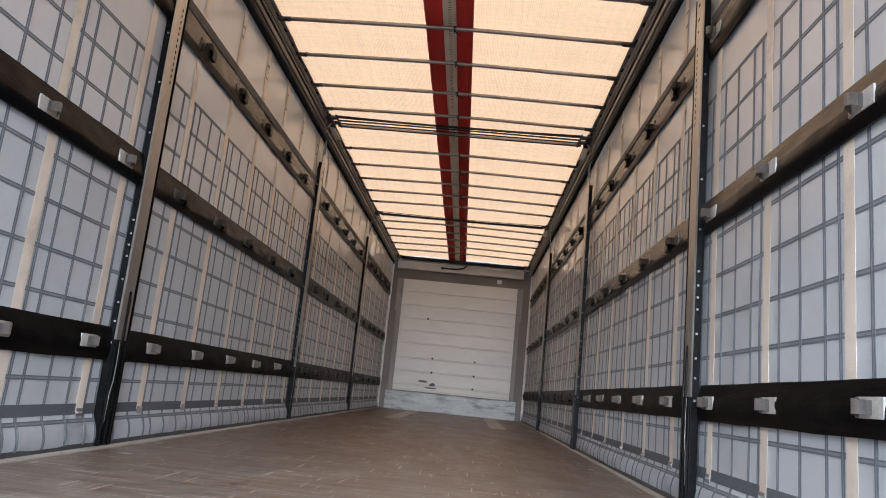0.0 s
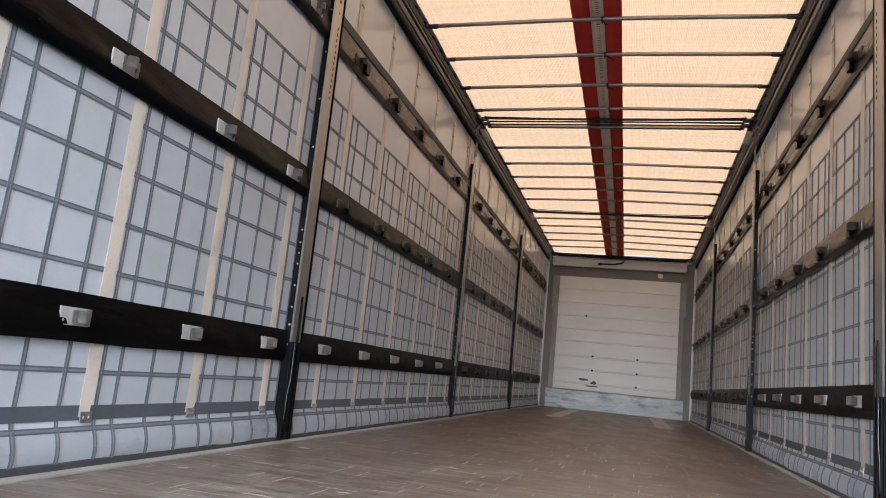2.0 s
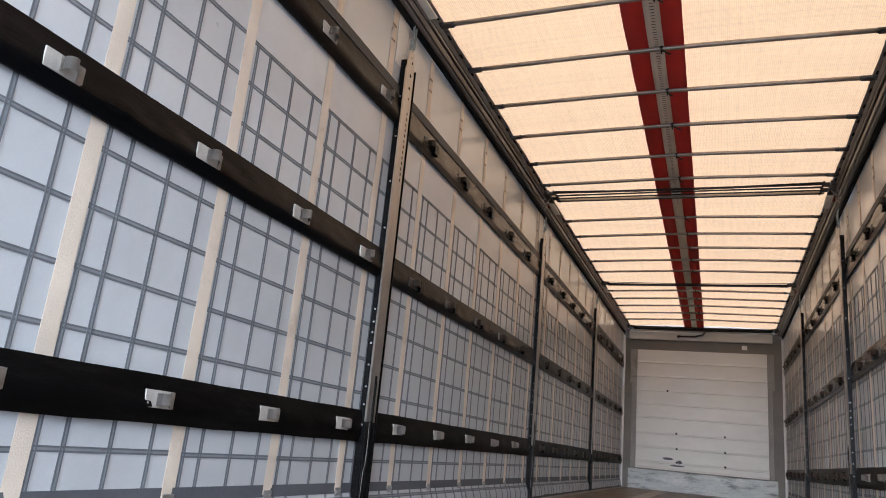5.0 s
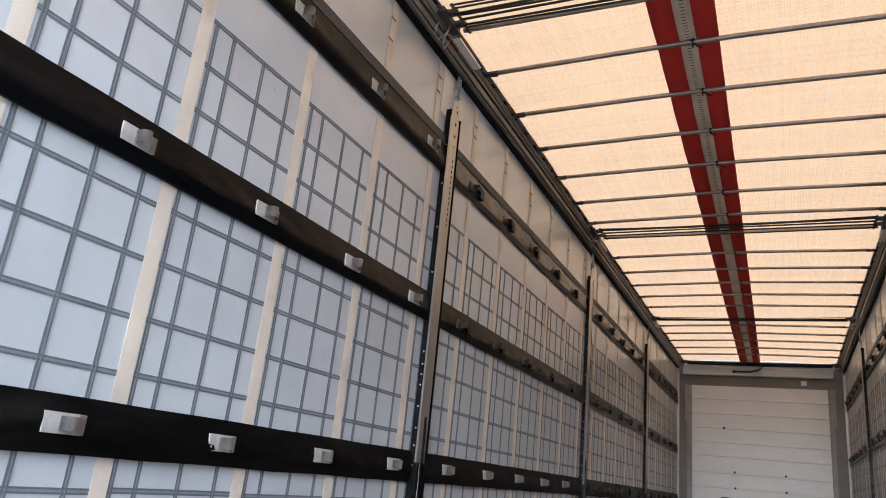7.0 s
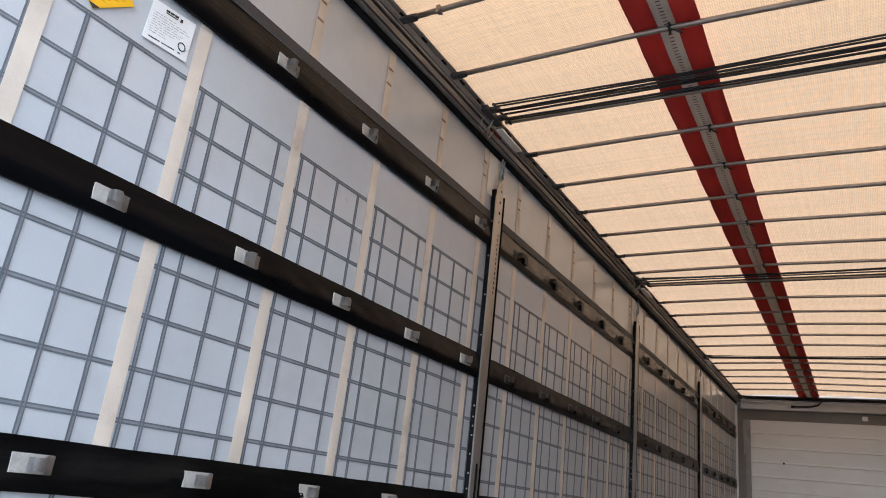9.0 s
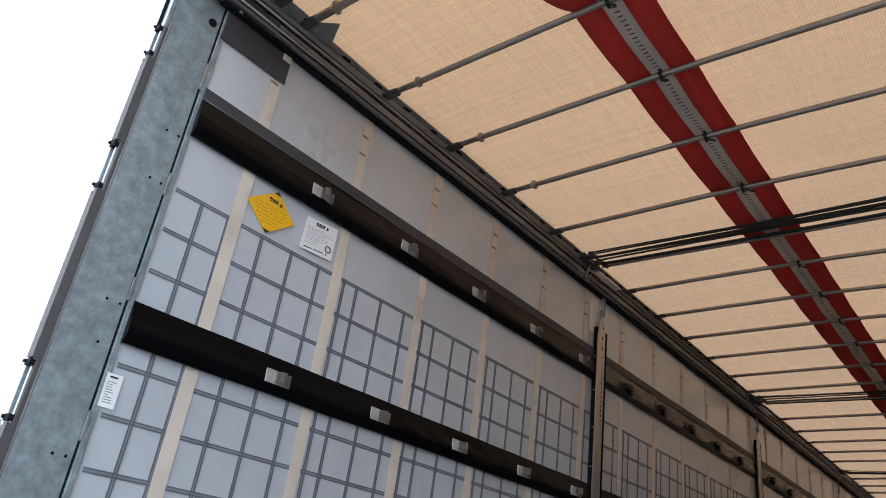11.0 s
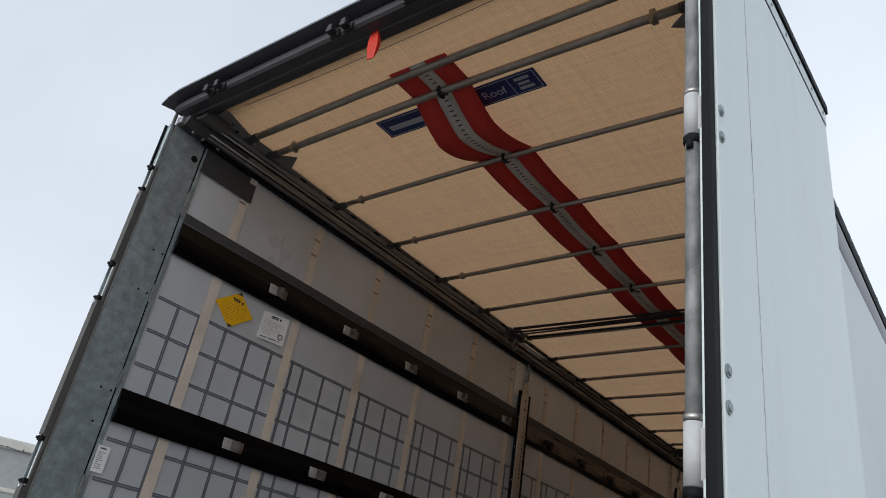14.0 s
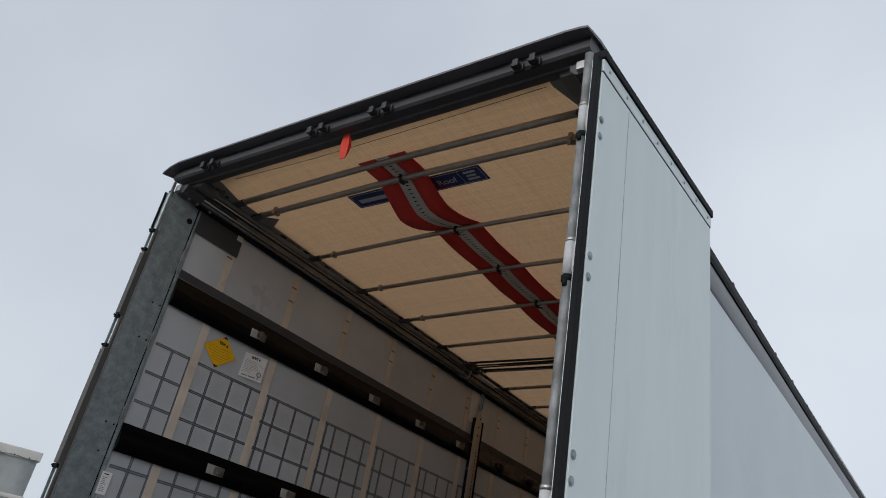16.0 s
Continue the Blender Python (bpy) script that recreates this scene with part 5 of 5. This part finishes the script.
# ---- rear doors, folded back along the sides ----
def rear_door(s, hy, knuckle, bar_mat, th, bar_r, bar_x, edge_mat):
    ob = thing("rear_door", "white rear door folded back along the trailer side", "trailer door", "rear doors", (s * (1.277 if s > 0 else 1.266), hy, FZ))
    ob.rotation_euler = (0, 0, -s * 0.0335)
    z = lambda v: v - FZ
    X = lambda v: s * v
    bm = bmesh.new()
    box(bm, X(0.012), X(th), 0.012, 1.155, z(1.12), z(3.628), 0.004)
    part("leaf", bm, M_DOOR, ob)
    bm = bmesh.new()
    box(bm, X(0.012), X(th + 0.003), 0.012, 1.157, z(3.632), z(3.688), 0.003)
    part("top_band", bm, M_DOOR, ob, "white riveted top band")
    bm = bmesh.new()
    box(bm, X(0.008), X(th + 0.010), 0.006, 1.17, z(3.691), z(3.728), 0.006)
    part("top_seal", bm, M_SEAL, ob, "black top seal")
    bm = bmesh.new()
    box(bm, X(0.014), X(th + 0.0008), 0.014, 1.154, z(3.6284), z(3.6316))
    part("top_seam", bm, M_SEAL, ob, "dark seam under the top band")
    if s > 0:
        bm = bmesh.new()
        box(bm, X(th - 0.026), X(th - 0.006), -0.022, 0.014, z(1.12), z(3.69), 0.006)
        part("edge_seal", bm, edge_mat, ob, "black rubber edge seal")
    else:
        for z0, z1 in ((1.12, 1.355), (1.545, 2.005), (2.195, 2.765), (2.955, 3.315)):
            bm = bmesh.new()
            box(bm, X(-0.018), X(th - 0.006), -0.022, 0.010, z(z0), z(z1), 0.002)
            plate = part("edge_plate", bm, edge_mat, ob, "brown-grey edge plate")
            bm = bmesh.new()
            box(bm, X(th - 0.0055), X(th - 0.002), -0.018, 0.010, z(z0), z(z1), 0.001)
            part("edge_lip", bm, M_GALV, plate, "pale outer lip")
    bm = bmesh.new()
    box(bm, X(th - 0.034), X(th - 0.0265), -0.010, 0.012, z(1.12), z(3.68), 0.003)
    part("edge_profile", bm, M_DOOR, ob, "white edge profile")
    bm = bmesh.new()
    box(bm, X(th - 0.0005), X(th + 0.0012), 0.239, 0.2415, z(1.13), z(3.627))
    part("seam", bm, M_KICK, ob, "fine vertical seam")
    for zz in (3.42, 3.35, 2.885, 2.812, 2.27, 2.20, 1.67, 1.60):
        bm = bmesh.new()
        tube(bm, [(X(th - 0.0005), 0.028, z(zz)), (X(th + 0.003), 0.028, z(zz))], 0.014, 14)
        tube(bm, [(X(th + 0.002), 0.028, z(zz)), (X(th + 0.006), 0.028, z(zz))], 0.009, 6)
        part("bolt", bm, M_GALV, ob, "flat bolt head")
    for k in range(8):
        bm = bmesh.new()
        tube(bm, [(X(th + 0.002), 0.06 + 0.15 * k, z(3.66)), (X(th + 0.006), 0.06 + 0.15 * k, z(3.66))], 0.006, 8)
        part("rivet", bm, M_GALV, ob, "small rivet")
    bm = bmesh.new()
    tube(bm, [(X(bar_x), 0, z(1.15)), (X(bar_x), 0, z(3.72 if s > 0 else 3.77))], bar_r, 14)
    bar = part("hinge_bar", bm, bar_mat, ob, "galvanised hinge bar")
    if s < 0:
        # hinges of the narrow edge: a flat outer strap between two black clamps, in each gap of the edge plates
        for z0, z1 in ((1.357, 1.543), (2.007, 2.193), (2.767, 2.953), (3.317, 3.46)):
            bm = bmesh.new()
            box(bm, X(th - 0.013), X(th - 0.009), -0.016, 0.001, z(z0 + 0.014), z(z1 - 0.014), 0.001)
            strap = part("hinge_strap", bm, M_GALV, ob, "flat galvanised hinge strap")
            for e in (z0 + 0.012, z1 - 0.012):
                bm = bmesh.new()
                box(bm, X(-0.014), X(th - 0.007), -0.022, 0.001, z(e - 0.010), z(e + 0.010), 0.003)
                tube(bm, [(X(0.004), -0.026, z(e)), (X(0.004), -0.032, z(e))], 0.006, 6)
                part("hinge_clamp", bm, M_SEAL, strap, "black hinge clamp")
            bm = bmesh.new()
            tube(bm, [(X(0.006), -0.020, z(z0 - 0.020)), (X(0.006), -0.020, z(z0 + 0.002))], 0.006, 8)
            part("pin", bm, M_ZINC, strap, "bright hinge pin")
        bm = bmesh.new()
        box(bm, X(th - 0.010), X(th - 0.003), -0.020, 0.006, z(3.465), z(3.70), 0.002)
        part("edge_plate", bm, M_SEAL, ob, "black upper edge strip")
        bm = bmesh.new()
        box(bm, X(-0.016), X(th - 0.0105), -0.008, 0.006, z(3.465), z(3.70), 0.001)
        part("edge_plate", bm, M_GALV, ob, "pale upper edge strip")
        bm = bmesh.new()
        box(bm, X(-0.016), X(th - 0.008), 0.002, 0.011, z(1.12), z(3.46), 0.001)
        part("edge_back", bm, M_EDGE, ob, "brown-grey plate behind the hinges")
        return ob
    for z0, z1 in ((3.36, 3.47), (2.81, 2.925), (2.05, 2.165), (1.40, 1.515)):
        bm = bmesh.new()
        tube(bm, [(X(bar_x), 0, z(z0)), (X(bar_x), 0, z(z1))], bar_r + 0.0025, 16)
        box(bm, s * 0.0, s * 0.03, -0.010, 0.010, z(z0 + 0.01), z(z1 - 0.01), 0.003)
        part("hinge_knuckle", bm, knuckle, bar, "hinge knuckle")
        bm = bmesh.new()
        tube(bm, [(X(bar_x), 0, z(z0 - 0.022)), (X(bar_x), 0, z(z0 - 0.002))], bar_r + 0.004, 6)
        tube(bm, [(X(bar_x), -bar_r, z(z0 - 0.042)), (X(bar_x), -bar_r, z(z0 - 0.02))], 0.008, 8)
        part("hinge_clamp", bm, M_SEAL, bar, "black hinge clamp")
        bm = bmesh.new()
        tube(bm, [(X(bar_x), 0, z(z1 + 0.002)), (X(bar_x), 0, z(z1 + 0.014))], bar_r + 0.003, 12)
        tube(bm, [(X(bar_x), 0, z(z1 + 0.014)), (X(bar_x), 0, z(z1 + 0.036))], bar_r - 0.002, 12)
        part("collar", bm, M_PLATE, bar, "steel collar")
        bm = bmesh.new()
        box(bm, -s * 0.02, s * 0.0, 0.012, 0.07, z(z0 + 0.03), z(z0 + 0.09), 0.004)
        part("hinge_lug", bm, M_GALV, ob, "galvanised lug on the post")
    return ob


rear_door(1, -0.13, M_GALVKNUCKLE, M_GALVBAR, 0.051, 0.0165, -0.002, M_SEAL)
rear_door(-1, -0.095, M_EDGE, M_EDGE, 0.024, 0.008, -0.008, M_EDGE)

# ---- outside of the side: roof tube and curtain skin ----
for s, nm in ((-1, "roof_edge_left"), (1, "roof_edge_right")):
    edge = thing(nm, "grey rounded roof edge tube outside the curtain", "roof edge", kind="structure")
    taper = lambda y: 0.0045 * max(0, min(y, 5) - 1)
    drop = lambda y: -0.006 * max(0, min(y, 5) - 1) + 0.004 * noise.noise((y * 1.2, s, 0))

    def outer_bar(prof, smooth):
        bm = bmesh.new()
        rows = [[bm.verts.new((s * max(1.2495, a - taper(y)), y, b + drop(y))) if a > 1.25 else bm.verts.new((s * 1.2485, y, b + drop(y))) for a, b in prof] for y in span(0.1, FRONT, 0.3)]
        k = len(prof)
        for q, w in zip(rows, rows[1:]):
            for i in range(k):
                bm.faces.new((q[i], q[(i + 1) % k], w[(i + 1) % k], w[i])).smooth = smooth
        bm.faces.new(rows[0])
        bm.faces.new(rows[-1])
        bmesh.ops.recalc_face_normals(bm, faces=bm.faces[:])
        return bm

    part("roof_tube", outer_bar([(1.246, 3.50), (1.258, 3.503), (1.268, 3.53), (1.273, 3.585), (1.271, 3.63), (1.264, 3.655), (1.246, 3.66)], True), M_TUBE, edge)
    part("edge_trim", outer_bar([(1.246, 3.662), (1.272, 3.655), (1.277, 3.68), (1.270, 3.738), (1.246, 3.743)], False), M_SEAL, edge, "black edge trim")
    part("edge_strip", outer_bar([(1.246, 3.744), (1.264, 3.741), (1.262, 3.749), (1.246, 3.751)], False), M_GALV, edge, "thin pale strip over the trim")
    bm = bmesh.new()
    for k in range(24):
        y = 0.3 + 0.5 * k
        box(bm, s * (1.255 - taper(y)), s * (1.268 - taper(y)), y, y + 0.03, 3.735 + drop(y), 3.757 + drop(y), 0.003)
    part("clip", bm, M_POST, edge, "small dark clips", kind="stuff")
    bm = bmesh.new()
    ys, zs = span(0.1, FRONT, 0.25), span(1.1, 3.515, 0.09)
    vv = [[bm.verts.new((s * (1.2575 - 0.001 * max(0, min(y, 5) - 1) + 0.002 * noise.noise((y * 0.8, z * 1.1, 4 + s)) + 0.010 * math.sin(math.pi * (z - 1.1) / 2.5)), y, z)) for z in zs] for y in ys]
    for i in range(len(ys) - 1):
        for j in range(len(zs) - 1):
            bm.faces.new((vv[i][j], vv[i + 1][j], vv[i + 1][j + 1], vv[i][j + 1])).smooth = True
    part("outer_skin", bm, M_SKIN, edge, "white outer curtain skin")

# ---- neighbouring covered trailer ----
nb = thing("covered_trailer", "parked trailer with a grey canvas cover and cream hem", "trailer", loc=(-15.46, 6.8, 0))
nb.rotation_euler = (0, 0, radians(-17))
bm = bmesh.new()
cols = span(-13.0, 0.0, 0.35)
rows = []
for z in span(1.1, 3.98, 0.12):
    row = []
    for y in cols:
        pull = 0.05 * noise.noise((y * 0.9, z * 1.6, 1)) + 0.02 * noise.noise((y * 3.0 + z * 2, z * 2.0, 5))
        row.append(bm.verts.new((pull * min(1, -y * 2), y, z)))
    row += [bm.verts.new((-2.5, 0.0, z)), bm.verts.new((-2.5, -13.0, z))]
    rows.append(row)
for q, w in zip(rows, rows[1:]):
    for i in range(len(q)):
        bm.faces.new((q[i], q[(i + 1) % len(q)], w[(i + 1) % len(q)], w[i])).smooth = i < len(cols) - 1
bm.faces.new(rows[-1])
bm.faces.new(rows[0][::-1])
bmesh.ops.recalc_face_normals(bm, faces=bm.faces[:])
part("canvas", bm, M_CANVAS, nb)
for z0, z1, d in ((3.79, 4.01, 0.05), (2.93, 3.02, 0.035)):
    bm = bmesh.new()
    box(bm, -2.5 - d, d, -13.0 - d, d, z0, z1, 0.03)
    part("canvas_hem", bm, M_CANVASHEM, nb, "cream canvas hem")
for k in range(12):
    bm = bmesh.new()
    tube(bm, [(0.045, -0.2 - 0.32 * k, 3.83), (0.058, -0.2 - 0.32 * k, 3.83)], 0.02, 8)
    part("eyelet", bm, M_STRIP, nb, "dark eyelet")
bm = bmesh.new()
tube(bm, [(0.056, y, 3.815 + 0.012 * math.sin(y * 9)) for y in span(-5.0, 0.0, 0.12)], 0.008, 6)
part("lacing_cord", bm, M_STRIP, nb, "dark lacing cord")
bm = bmesh.new()
box(bm, -2.45, -0.05, -12.9, -0.1, 0.85, 1.1)
part("deck", bm, M_DARK, nb, "dark trailer deck")
for y in (-1.8, -3.1, -4.4):
    for x in (-2.2, -0.3):
        bm = bmesh.new()
        tube(bm, [(x - 0.16, y, 0.5), (x + 0.16, y, 0.5)], 0.5, 24)
        part("wheel", bm, M_SEAL, nb, "black tyre")
for x in (-1.9, -0.6):
    bm = bmesh.new()
    box(bm, x - 0.06, x + 0.06, -11.2, -11.05, 0.0, 0.86, 0.01)
    part("landing_leg", bm, M_DARK, nb, "dark landing leg")

# ---- chassis that carries the load bed ----
chassis = thing("chassis", "dark steel trailer chassis with three axles and landing legs", "chassis")
for x in (-0.55, 0.45):
    bm = bmesh.new()
    box(bm, x, x + 0.10, 0.0, FRONT - 0.2, 0.78, 1.028, 0.01)
    part("beam", bm, M_DARK, chassis)
for y in (2.2, 3.5, 4.8):
    bm = bmesh.new()
    tube(bm, [(-1.0, y, 0.5), (1.0, y, 0.5)], 0.06, 10)
    box(bm, -0.56, -0.42, y - 0.08, y + 0.08, 0.5, 0.78, 0.01)
    box(bm, 0.42, 0.56, y - 0.08, y + 0.08, 0.5, 0.78, 0.01)
    axle = part("axle", bm, M_DARK, chassis)
    for s in (-1, 1):
        bm = bmesh.new()
        tube(bm, [(s * 0.86, y, 0.5), (s * 0.90, y, 0.5), (s * 1.18, y, 0.5), (s * 1.22, y, 0.5)], 0.5, 28)
        part("wheel", bm, M_SEAL, axle, "black tyre")
for x in (-0.8, 0.7):
    bm = bmesh.new()
    box(bm, x, x + 0.11, 9.6, 9.72, 0.03, 1.028, 0.01)
    box(bm, x - 0.08, x + 0.19, 9.52, 9.80, 0.0, 0.03, 0.006)
    part("landing_leg", bm, M_DARK, chassis)
